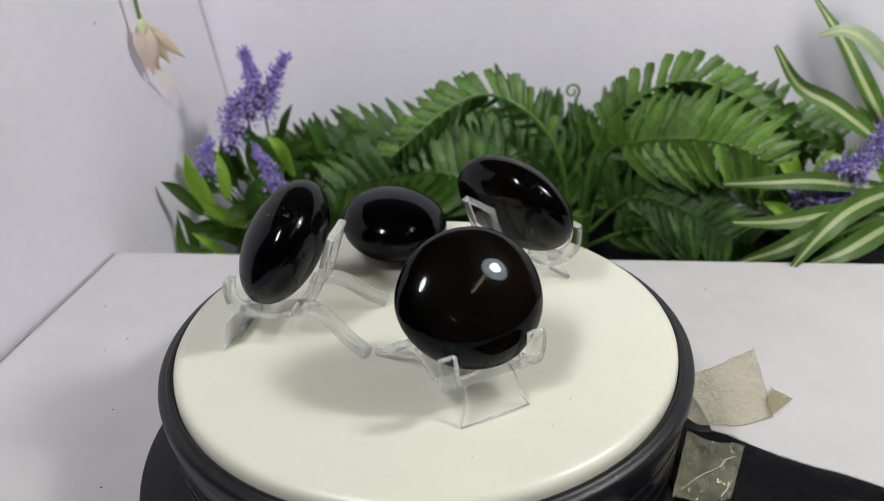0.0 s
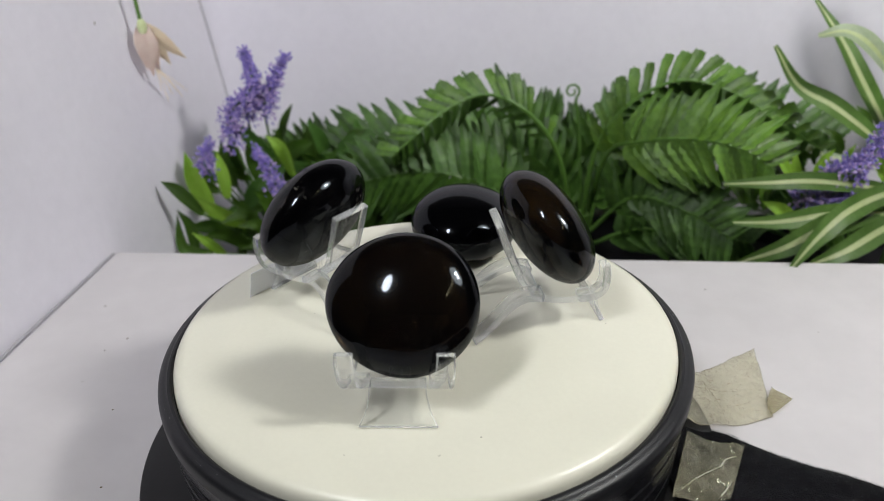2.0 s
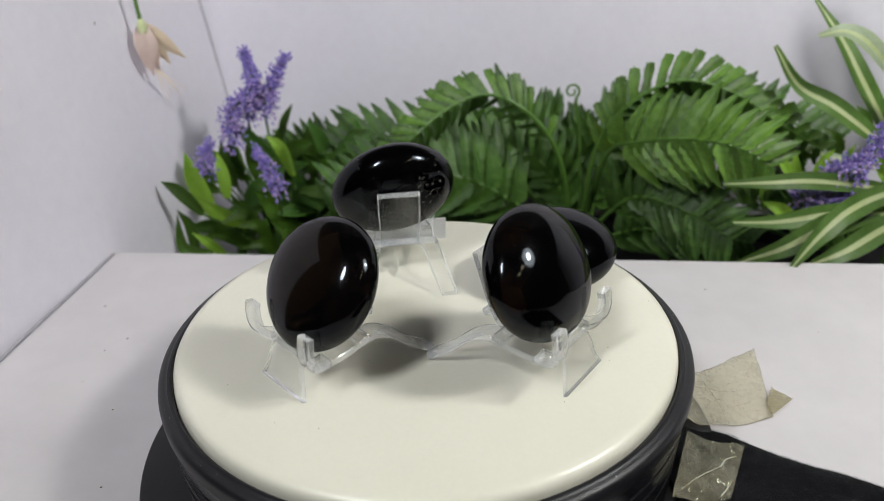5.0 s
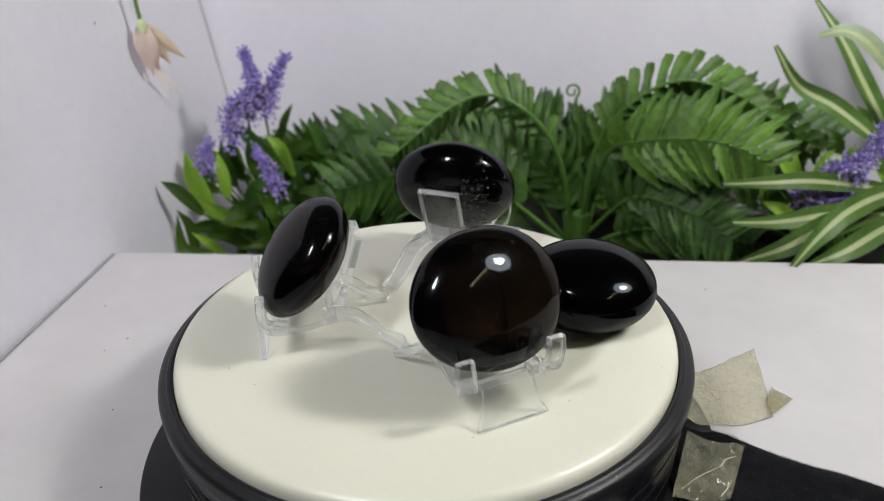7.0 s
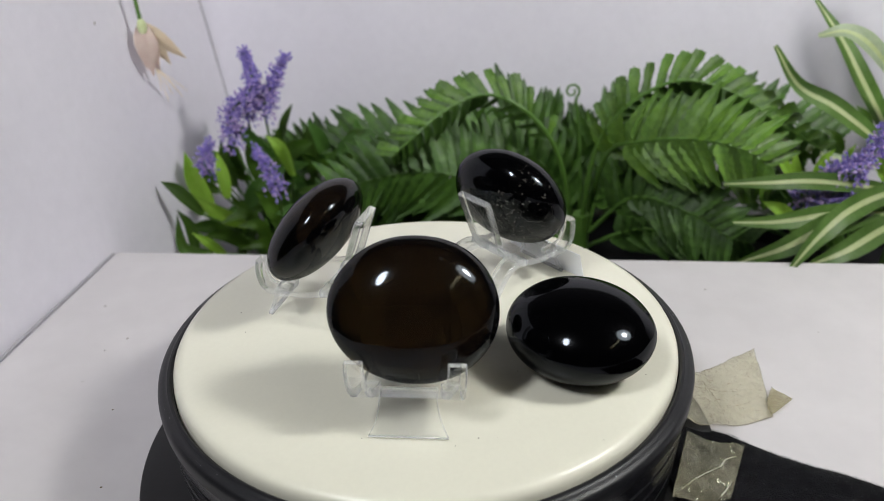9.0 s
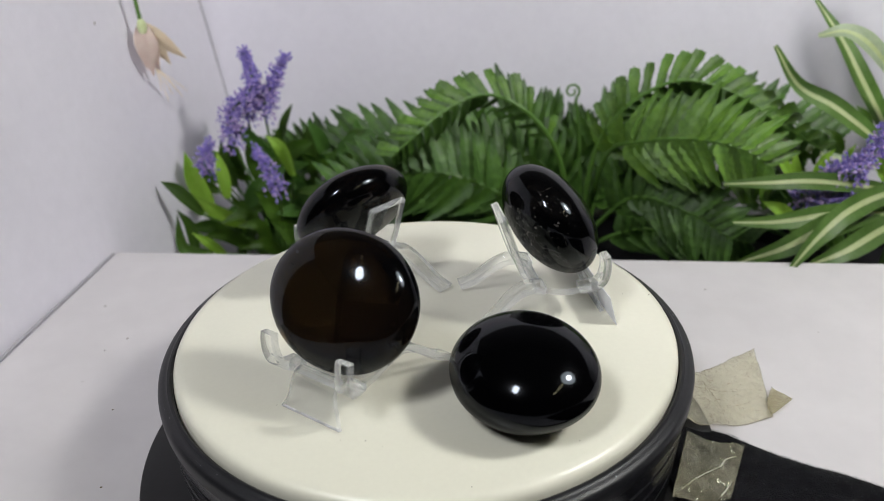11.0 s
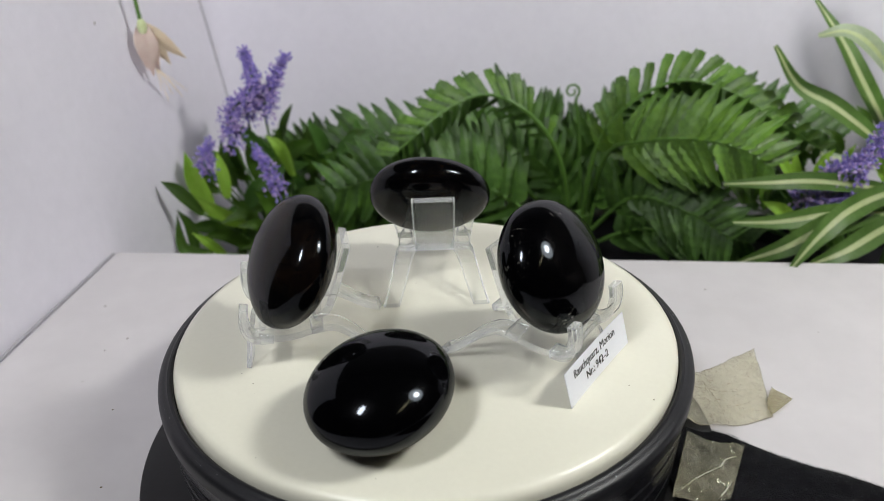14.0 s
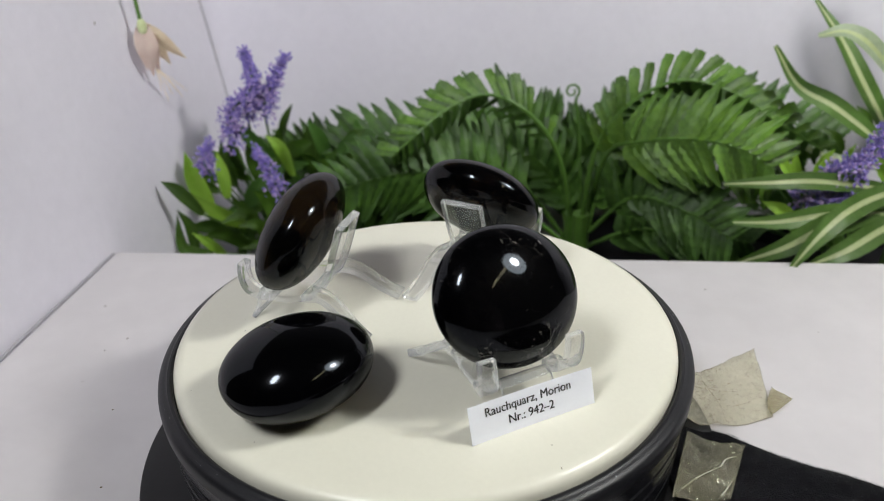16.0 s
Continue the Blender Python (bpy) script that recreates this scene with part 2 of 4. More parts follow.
def ribbon(path, widths, thick, shift=None, steps=22, round_edge=0.16):
    """A bent strip of sheet: path of (y, z), widths along x, one thickness, rounded edges."""
    q = smooth_path([(0, y, z) for y, z in path], steps)
    w = smooth_path([(a, 0, 0) for a in widths], steps)
    s = smooth_path([(a, 0, 0) for a in (shift or [0] * len(widths))], steps)
    bm = bmesh.new()
    rings = []
    e = thick * round_edge
    for k in range(steps):
        way = (q[min(k + 1, steps - 1)] - q[max(k - 1, 0)]).normalized()
        n = Vector((0, -way.z, way.y)) * (thick / 2)
        h, c = w[k].x / 2, Vector((s[k].x, q[k].y, q[k].z))
        ex = Vector((1, 0, 0))
        f = 1 - e / (thick / 2)
        ring = [c - ex * (h - e) - n, c + ex * (h - e) - n, c + ex * h - n * f, c + ex * h + n * f, c + ex * (h - e) + n, c - ex * (h - e) + n, c - ex * h + n * f, c - ex * h - n * f]
        rings.append([bm.verts.new(v) for v in ring])
    for a, b in zip(rings, rings[1:]):
        for i in range(8):
            f = bm.faces.new((a[i], a[(i + 1) % 8], b[(i + 1) % 8], b[i]))
            f.material_index = 1 if i in (0, 4) else 0
    bm.faces.new(rings[0][::-1])
    bm.faces.new(rings[-1])
    bmesh.ops.recalc_face_normals(bm, faces=bm.faces[:])
    return bm


def blade(points, width, facing, thick=0.0006, steps=12, stripe=False, fold=0.25, shape=1.0):
    """A long leaf along a curve, folded at its midrib; with a stripe its middle takes the second material."""
    q = smooth_path(points, steps)
    bm = bmesh.new()
    rows = []
    cuts = (-1.0, -0.62, -0.25, 0.0, 0.25, 0.62, 1.0)
    for k in range(steps):
        u = k / (steps - 1)
        way = (q[min(k + 1, steps - 1)] - q[max(k - 1, 0)]).normalized()
        side = way.cross(facing).normalized()
        n = side.cross(way).normalized()
        half = width / 2 * max(0.03, math.sin(math.pi * min(1.0, 0.12 + 0.88 * u) ** shape))
        rows.append([bm.verts.new(q[k] + side * half * c + n * abs(c) * half * fold) for c in cuts])
    for a, b in zip(rows, rows[1:]):
        for i in range(6):
            f = bm.faces.new((a[i], a[i + 1], b[i + 1], b[i]))
            f.material_index = 1 if stripe and i in (2, 3) else 0
    bmesh.ops.solidify(bm, geom=bm.faces[:], thickness=thick)
    return bm


# ---- the large structure: a white corner behind a white table, in a dim room ----
TABLE_Z = -0.055
TURN = pose(0, 0, 0, 0, 0, -7.6)


def setting(name, bm, mat, label, category, kind="structure"):
    ob = link_mesh(name, bm, mat)
    ob.matrix_world = TURN
    return tagged(ob, label, category, kind=kind)


WALL_TOP = 0.25


def side_x(y, z):
    """Where the leaning side panel stands, in the corner's own axes."""
    return -0.2102 + 0.077 * (y - 0.157) - 0.14 * (z - TABLE_Z)


def side_panel():
    bm = slab((-0.02, -0.04, -0.80), (0.0, 0.3558, WALL_TOP))
    for v in bm.verts:
        v.co.x += side_x(v.co.y, v.co.z)
    return bm


setting("wall_back", slab((-0.32, 0.356, -0.80), (1.10, 0.376, WALL_TOP)), WALL, "plain white painted back wall panel behind the plants", "wall")
setting("wall_left", side_panel(), WALL, "plain white painted side wall panel beside the table", "wall")
setting("floor", slab((-2.0, -2.6, -0.84), (2.2, 0.9, -0.80)), FLOORING, "dark wooden floor below the table", "floor")
setting("ceiling", slab((-2.0, -2.6, 1.55), (2.2, 0.9, 1.60)), DARK_ROOM, "dim grey ceiling of the room", "ceiling")
setting("wall_front", slab((-2.0, -2.65, -0.80), (2.2, -2.6, 1.55)), DARK_ROOM, "dim grey wall behind the camera", "wall")
setting("wall_right", slab((2.2, -2.6, -0.80), (2.25, 0.9, 1.55)), DARK_ROOM, "dim grey wall of the room", "wall")
setting("wall_far_left", slab((-2.05, -2.6, -0.80), (-2.0, 0.9, 1.55)), DARK_ROOM, "dim grey wall of the room", "wall")
setting("wall_far_back", slab((-2.0, 0.9, -0.80), (2.2, 0.95, 1.55)), DARK_ROOM, "dim grey wall of the room", "wall")

# crease of tape and paint where the two wall panels meet
bm = bmesh.new()
tube(bm, [Vector((side_x(0.355, -0.3 + 0.05 * k) + 0.0006 * math.sin(9 * k), 0.3552, -0.3 + 0.05 * k)) for k in range(12)], 0.0012, 6)
FILLER = surface("grey_joint_filler", (0.42, 0.41, 0.45), (0.55, 0.53, 0.58), 0.8, 60.0, 0.1)
setting("trim", bm, FILLER, "thin grey joint where the wall panels meet", "joint")

# thin grey strip added to paint the shade line along the table's side edge
bm = bmesh.new()
tube(bm, [Vector((-0.2104 + 0.042 * (y - 0.157) + 0.0003 * math.sin(70 * y), y, TABLE_Z - 0.0004)) for y in (0.155 - 0.0125 * k for k in range(17))], 0.0010, 8)
setting("trim", bm, surface("painted_edge_shade", (0.30, 0.29, 0.31), (0.40, 0.39, 0.42), 0.8, 60.0, 0.1), "thin grey strip added for the shade between table and wall panel", "joint")

table = tagged(new("table"), "white lacquered table with fine scratches, under the turntable", "table")
table.matrix_world = TURN
bm = slab((-0.209, -0.62, TABLE_Z - 0.022), (0.75, 0.157, TABLE_Z), 0.0015)
for v in bm.verts:
    if v.co.x < 0:
        v.co.x += 0.042 * (v.co.y - 0.157)
part("tabletop", bm, TABLE, table)
for x in (-0.17, 0.70):
    for y in (-0.58, 0.12):
        part("leg", slab((x - 0.02, y - 0.02, -0.80), (x + 0.02, y + 0.02, TABLE_Z - 0.022), 0.002), TABLE, table)

# faint dirt on the tabletop
grime = bmesh.new()
rnd = random.Random(5)
for x, y in ((-0.158, 0.075), (-0.150, 0.085), (-0.172, 0.118), (0.150, 0.105), (-0.139, 0.028), (-0.128, -0.02), (0.19, 0.06), (-0.16, 0.05)):
    r = rnd.uniform(0.0002, 0.0005)
    bmesh.ops.create_icosphere(grime, subdivisions=1, radius=r, matrix=Matrix.Translation((x, y, TABLE_Z + r * 0.2)) @ Matrix.Diagonal((1.4, 1, 0.5, 1)))
tagged(link_mesh("crumb", grime, DUST), "tiny brown crumbs scattered on the white tabletop", "crumbs", kind="stuff")


bm = bmesh.new()
bmesh.ops.create_icosphere(bm, subdivisions=2, radius=0.0008, matrix=TURN @ Matrix.Translation((side_x(0.217, 0.0700) + 0.0002, 0.217, 0.0700)) @ Matrix.Diagonal((0.3, 1.0, 1.2, 1)))
tagged(link_mesh("wall_mark", bm, DUST, True), "small brown spot on the white wall panel", "spot")


# ---- turntable ----
def build_turntable():
    thing = tagged(new("turntable"), "round black motorised turntable with an ivory white platter", "turntable")
    thing.location = (0, 0, TABLE_Z)
    up = -TABLE_Z
    part("base_flange", lathe([(0, 0.0003), (0.1125, 0.0003), (0.1138, 0.001), (0.1140, 0.0022), (0.1132, 0.0030), (0.09, 0.0032), (0, 0.0032)]), MATT, thing, "flat matt black base plate", True)
    body = [(0, 0.0034), (0.0935, 0.0034), (0.0952, 0.0060), (0.0962, 0.0200), (0.0948, 0.0204), (0.0948, 0.0216), (0.0964, 0.0220), (0.0968, 0.0280), (0.0953, 0.0284),
            (0.0953, 0.0296), (0.0970, 0.0300), (0.0973, 0.0345), (0.0958, 0.0349), (0.0958, 0.0361), (0.0975, 0.0365), (0.0980, 0.0425), (0.0977, 0.0428), (0, 0.0428)]
    part("housing", lathe(body), GLOSS, thing, "glossy black ribbed housing", 25)
    ring = [(0.0885, 0.0430), (0.0980, 0.0430), (0.0987, 0.0433), (0.0989, 0.0440), (0.0990, 0.0474), (0.0987, 0.0487), (0.0979, 0.0496), (0.0966, 0.0501),
            (0.0958, 0.0503), (0.0954, 0.0507), (0.0945, 0.0508), (0.0937, 0.0502), (0.0934, 0.0490), (0.0934, 0.0440), (0.0885, 0.0440), (0.0885, 0.0430)]
    rim = part("rim", lathe(ring, 160), BLACK, thing, "rounded black rubber rim", 35)
    platter = part("platter", lathe([(0, 0.0442 - up), (0.0915, 0.0442 - up), (0.0926, 0.0450 - up), (0.0931, 0.0470 - up), (0.0931, 0.0505 - up), (0.0928, 0.0525 - up), (0.0920, 0.0539 - up),
                                     (0.0905, 0.0547 - up), (0.0885, 0.0550 - up), (0.06, 0.0550 - up), (0.03, 0.0550 - up), (0, 0.0550 - up)], 160), PLATTER, thing, "ivory white plastic platter with rounded edge", True)
    platter.location = (0, 0, up)
    specks = bmesh.new()
    rn = random.Random(3)
    spots = [(0.0177, 0.086), (0.036, 0.060), (0.047, 0.052), (-0.02, 0.081), (0.012, -0.075), (0.038, -0.063)]
    spots += [(r * math.cos(a), r * math.sin(a)) for r, a in ((rn.uniform(0.03, 0.09), rn.uniform(0, 6.28)) for _ in range(9))]
    for x, y in spots:
        r = rn.uniform(0.00008, 0.00020)
        bmesh.ops.create_icosphere(specks, subdivisions=1, radius=r, matrix=Matrix.Translation((x, y, r * 0.3)) @ Matrix.Rotation(rn.uniform(0, 3), 4, "Z") @ Matrix.Diagonal((rn.uniform(1, 2), 1, 0.6, 1)))
    dust = part("dust", specks, DUST, platter, "brown specks of dust")
    tagged(dust, kind="stuff")
    scuffs = bmesh.new()
    for _ in range(60):
        a, r = rn.uniform(0, 6.283), rn.uniform(0.0962, 0.0976)
        z = 0.0502 - (r - 0.0962) * 0.30
        e = rn.uniform(0.00004, 0.00010)
        bmesh.ops.create_icosphere(scuffs, subdivisions=1, radius=e, matrix=Matrix.Translation((r * math.cos(a), r * math.sin(a), z)) @ Matrix.Rotation(a + rn.uniform(-1, 1), 4, "Z") @ Matrix.Diagonal((rn.uniform(1, 4), 1, 0.4, 1)))
    lint = part("lint", scuffs, PAPER, rim, "pale scuffs and lint")
    tagged(lint, kind="stuff")
    return thing, platter


turntable, platter = build_turntable()


# ---- polished stones ----
def polished_stone(label, axes, mat, taper, seed, power=2.0):
    """A flattened egg of polished quartz with a slightly uneven outline."""
    bm = bmesh.new()
    bmesh.ops.create_uvsphere(bm, u_segments=96, v_segments=64, radius=1.0)
    off = Vector((seed * 3.1, seed * 1.7, seed))
    for v in bm.verts:
        d = v.co.normalized()
        k = (abs(d.x) ** power + abs(d.y) ** power + abs(d.z) ** power) ** (-1 / power)
        d = d * k * (1 + 0.016 * noise.noise(d * 1.3 + off))
        w = 1 + taper * d.x
        v.co = Vector((d.x * axes[0], d.y * axes[1] * w, d.z * axes[2] * (1 + 0.5 * taper * d.x))) / 1000
    ob = link_mesh("polished_stone", bm, mat, True)
    return tagged(ob, label, "stone", "polished stones on the turntable")


def frame_of(x, y, z, ax, ay):
    """A pose from a place in millimetres and the directions of the body's x and y axes."""
    ex = Vector(ax).normalized()
    ez = ex.cross(Vector(ay)).normalized()
    ey = ez.cross(ex)
    m = Matrix((ex, ey, ez)).transposed().to_4x4()
    m.translation = Vector((x, y, z)) / 1000
    return m


stone_brown = polished_stone("polished dark brown smoky quartz egg on an acrylic stand", (26.6, 22.8, 12.7), QUARTZ_BROWN, 0.02, 1, 2.05)
stone_dark = polished_stone("polished round blackish brown quartz stone on an acrylic stand", (24.4, 22.9, 12.0), QUARTZ_DARK, 0.06, 2)
stone_crack = polished_stone("polished black morion stone with pale cracks behind the label", (25.5, 22.6, 14.0), QUARTZ_BLACK, 0.0, 3)
stone_loose = polished_stone("polished jet black quartz egg lying on the platter", (22.8, 25.4, 14.2), QUARTZ_JET, 0.0, 4, 2.05)
PLACE = [
    (stone_brown, frame_of(37.0, 28.6, 34.9, (-0.640, 0.765, -0.063), (-0.415, -0.276, 0.867))),
    (stone_dark, frame_of(14.3, -40.0, 34.2, (0.945, 0.325, -0.020), (-0.184, 0.584, 0.791))),
    (stone_crack, frame_of(-49.4, 3.6, 35.5, (-0.176, -0.963, -0.206), (0.460, -0.265, 0.847))),
    (stone_loose, frame_of(-11.6, 59.5, 14.4, (-0.990, -0.103, 0.099), (0.105, -0.994, 0.015))),
]


# ---- bent acrylic stands ----
def acrylic_stand():
    """Front at y = 0 facing -y, standing on z = 0; millimetres scaled to metres."""
    thing = tagged(new("display_stand"), "small bent clear acrylic display stand holding a stone", "stand", "acrylic stands on the turntable")
    mm = 0.001

    def strip(name, path, widths, shift=None, thick=2.3, label=""):
        bm = ribbon([(a * mm, b * mm) for a, b in path], [a * mm for a in widths], thick * mm, [a * mm for a in shift] if shift else None)
        return part(name, bm, [ACRYLIC, ACRYLIC_FACE], thing, label, 30)

    strip("ledge", [(4, 13.0), (10, 12.2), (18, 12.6), (26, 14.6)], [26, 30, 30, 29], thick=2.6)
    strip("front_foot", [(6.4, 13.2), (3.2, 12.7), (1.5, 9.6), (0.5, 4.6), (-1.0, 0.5)], [17.6, 17.8, 18.6, 21, 25], thick=1.8)
    for s in (-1, 1):
        strip("hook", [(9, 12.4), (4.4, 13.2), (1.2, 15.8), (0.1, 20.0), (0.2, 24.0), (0.7, 26.6)], [6.4, 6.4, 6.2, 6.0, 5.8, 5.6], [s * 12.5, s * 13.4, s * 14.6, s * 15.2, s * 15.5, s * 15.5], 3.0)
        strip("leg", [(22, 13.2), (29, 14.4), (35, 11.8), (41, 6.6), (45.5, 3.4), (49, 1.6)], [8.5, 7.6, 7, 6.6, 6.4, 6.4], [s * 10.5, s * 12, s * 13.4, s * 15.2, s * 16.6, s * 17.6], 2.8)
    strip("backrest", [(23.5, 13.6), (27.5, 16.0), (30.2, 21.0), (33.0, 29.0), (36.9, 40.6)], [15, 15.4, 16, 16.6, 16.8], None, 2.9)
    return thing


stand = acrylic_stand()


def stand_at(x, y, facing):
    return pose(x / 1000, y / 1000, 0.0, 0, 0, facing + 90)


stand_b = copy_thing(stand, Matrix())
stand_c = copy_thing(stand, Matrix())
PLACE += [
    (stand, stand_at(20.3, -56.4, -66.0)),
    (stand_b, stand_at(52.3, 37.9, 34.4)),
    (stand_c, stand_at(-66.2, 8.2, 168.0)),
]


# ---- the paper label ----
def text_mesh(words, size, place, parent, name):
    cu = bpy.data.curves.new(name, "FONT")
    cu.body, cu.size, cu.align_x, cu.extrude, cu.space_character = words, 1.0, "CENTER", 0.01, 1.0
    cu.offset = 0.0
    tmp = new("tmp_" + name, cu)
    me = bpy.data.meshes.new_from_object(tmp)
    bpy.data.objects.remove(tmp)
    bm = bmesh.new()
    for k in (-1, 1):
        bm.from_mesh(me)
        bm.verts.ensure_lookup_table()
        for v in bm.verts[len(bm.verts) // 2 if k > 0 else 0:]:
            x = v.co.x * size * 0.945 + place[0] + k * 0.00004
            v.co = Vector((x, v.co.z * size - label_bow(x) - 0.00008 - k * 0.00001, v.co.y * size * 1.03 + place[1]))
    bm.to_mesh(me)
    bm.free()
    me.materials.clear()
    me.materials.append(INK)
    ob = new(name, me)
    ob.parent = parent
    return ob


def label_bow(x):
    return -0.0004 * (1 - (x / 0.0222) ** 2)


def paper_label():
    bm = bmesh.new()
    rows = []
    for k in range(17):
        x = -0.0222 + 0.0444 * k / 16
        rows.append([bm.verts.new((x, -label_bow(x) + dy, z)) for dy, z in ((0, 0), (0, 0.0124), (0.00025, 0.0124), (0.00025, 0))])
    for a, b in zip(rows, rows[1:]):
        for i in range(4):
            bm.faces.new((a[i], b[i], b[(i + 1) % 4], a[(i + 1) % 4]))
    bm.faces.new(rows[0])
    bm.faces.new(rows[-1][::-1])
    bmesh.ops.recalc_face_normals(bm, faces=bm.faces[:])
    ob = link_mesh("paper_label", bm, PAPER)
    tagged(ob, "white printed paper label leaning against an acrylic stand", "label")
    text_mesh("Rauchquarz, Morion", 0.0040, (-0.0013, 0.0077), ob, "print_line")
    text_mesh("Nr.: 942\u20132", 0.0040, (-0.0007, 0.0031), ob, "print_line")
    return ob


label = paper_label()
PLACE.append((label, pose(-0.0694, 0.0091, 0.0002, 0, 0, 167.8 + 90) @ pose(0, 0, 0, -15, 0, 0)))


# ---- cloth and tape on the table ----
def hem(x):
    """The wavy hem of the velvet cloth."""
    return float(np.interp(x, (0.088, 0.104, 0.114, 0.1205, 0.1275, 0.143, 0.165, 0.45), (0.001, -0.0042, -0.0068, -0.0112, -0.0195, -0.0290, -0.0432, -0.23))) + 0.0006 * math.sin(210 * x)


def velvet_cloth():
    bm = bmesh.new()
    nx, ny = 70, 60
    grid = []
    for i in range(nx):
        row = []
        u = i / (nx - 1)
        x = 0.088 + u * 0.36
        edge = hem(x)
        for j in range(ny):
            v = (j / (ny - 1)) ** 2.2
            y = edge - v * 0.30
            z = 0.0042 * min(1.0, v * 30) ** 0.5 + 0.0018 * noise.noise(Vector((x * 22, y * 22, 0))) * min(1, v * 8) + 0.0006 * noise.noise(Vector((x * 150, y * 150, 3)))
            row.append(bm.verts.new((x, y, TABLE_Z + 0.0006 + max(0.0, z))))
        grid.append(row)
    for i in range(nx - 1):
        for j in range(ny - 1):
            bm.faces.new((grid[i][j], grid[i][j + 1], grid[i + 1][j + 1], grid[i + 1][j]))
    cloth = tagged(link_mesh("velvet_cloth", bm, VELVET, True), "black crushed velvet cloth spread on the table", "cloth")
    # short glossy fibres standing on the cloth
    rn = random.Random(9)
    verts, faces = [], []
    for _ in range(75000):
        x = 0.092 + 0.115 * rn.random()
        edge = hem(x)
        y = edge - 0.0001 - 0.075 * rn.random() ** 1.1
        v = max(0.0, edge - y) / 0.30
        z = TABLE_Z + 0.0006 + max(0.0, 0.0042 * min(1.0, v * 30) ** 0.5 + 0.0018 * noise.noise(Vector((x * 22, y * 22, 0))) * min(1, v * 8)) + 0.0003
        a = rn.uniform(0, 6.283)
        h, lean = rn.uniform(0.0002, 0.0006), rn.uniform(0.0001, 0.0007)
        w = 0.00003
        n = len(verts)
        verts += [(x - w * math.sin(a), y + w * math.cos(a), z), (x + w * math.sin(a), y - w * math.cos(a), z), (x + lean * math.cos(a), y + lean * math.sin(a), z + h)]
        faces.append((n, n + 1, n + 2))
    me = bpy.data.meshes.new("nap")
    me.from_pydata(verts, [], faces)
    me.materials.append(FIBRE)
    pile = new("nap", me)
    pile.parent = cloth
    tagged(pile, "short glossy black velvet nap", kind="stuff")
    return cloth


velvet_cloth()


def tape_strip(label, rows, mat, edge):
    """A crumpled strip of tape between two edges given as pairs of places, with dirty borders as a part."""
    n, k = 26, 18
    a = smooth_path([r[0] for r in rows], n)
    b = smooth_path([r[1] for r in rows], n)
    bm = bmesh.new()
    grid = []
    for i in range(n):
        row = []
        for j in range(k):
            q = a[i].lerp(b[i], j / (k - 1))
            q = q + Vector((0, 0, 0.0006 + 0.0022 * abs(noise.noise(Vector((q.x * 90, q.y * 90, 7)))) + 0.0005 * noise.noise(q * 420)))
            row.append(bm.verts.new(q))
        grid.append(row)
    for i in range(n - 1):
        for j in range(k - 1):
            bm.faces.new((grid[i][j], grid[i + 1][j], grid[i + 1][j + 1], grid[i][j + 1]))
    left, right = [grid[i][0].co.copy() for i in range(n)], [grid[i][-1].co.copy() for i in range(n)]
    end = [grid[-1][j].co.copy() for j in range(k)]
    bmesh.ops.solidify(bm, geom=bm.faces[:], thickness=0.00012)
    ob = tagged(link_mesh("adhesive_tape", bm, mat), label, "tape")
    if edge:
        for line in (left, right, end):
            e = bmesh.new()
            tube(e, line, 0.00013, 5)
            part("edge", e, TAPE_EDGE, ob, "grimy edge")
    return ob


TZ = TABLE_Z
old_tape = tape_strip("yellowed crumpled adhesive tape stuck from turntable to table", [((0.0975, 0.0180, TZ + 0.014), (0.0975, -0.0100, TZ + 0.013)), ((0.1116, 0.0240, TZ + 0.005), (0.108, -0.0080, TZ + 0.0045)),
                      ((0.1289, 0.0348, TZ), (0.1180, -0.0040, TZ + 0.001)), ((0.1412, 0.0413, TZ), (0.1270, -0.0046, TZ)), ((0.1532, 0.0475, TZ), (0.1424, -0.0003, TZ))], TAPE_OLD, True)
for line in (((0.1163, 0.0207), (0.1297, 0.0159), (0.1378, 0.0169), (0.1484, 0.0144)), ((0.1275, 0.0054), (0.1359, 0.0084), (0.1434, 0.0148)), ((0.1208, 0.0244), (0.1226, 0.0084), (0.1214, -0.0040))):
    bm = bmesh.new()
    tube(bm, smooth_path([(x, y, TZ + 0.0020 + 0.0003 * math.sin(900 * x)) for x, y in line], 16), 0.00013, 5, 0.4)
    part("crease", bm, CREASE_OLD, old_tape, "yellowed fold line")
spots = bmesh.new()
rnd = random.Random(15)
for _ in range(70):
    u, v = rnd.random() ** 1.6, rnd.random()
    q = Vector((0.1190, 0.0285, 0)).lerp(Vector((0.1500, 0.0450, 0)), u).lerp(Vector((0.1150, -0.0040, 0)).lerp(Vector((0.1400, 0.0000, 0)), u), v)
    e = rnd.uniform(0.00008, 0.00030)
    bmesh.ops.create_icosphere(spots, subdivisions=1, radius=e, matrix=Matrix.Translation((q.x, q.y, TZ + 0.0022)) @ Matrix.Rotation(rnd.uniform(0, 3), 4, "Z") @ Matrix.Diagonal((rnd.uniform(1, 3), 1, 0.4, 1)))
tagged(part("dirt", spots, DUST, old_tape, "brown specks caught in the glue"), kind="stuff")
bm = bmesh.new()
flap = [bm.verts.new(v) for v in ((0.1494, 0.0180, TZ + 0.0014), (0.1540, 0.0079, TZ + 0.0024), (0.1412, -0.0008, TZ + 0.0016), (0.1432, 0.0084, TZ + 0.0022))]
bm.faces.new(flap)
bmesh.ops.subdivide_edges(bm, edges=bm.edges[:], cuts=4, use_grid_fill=True)
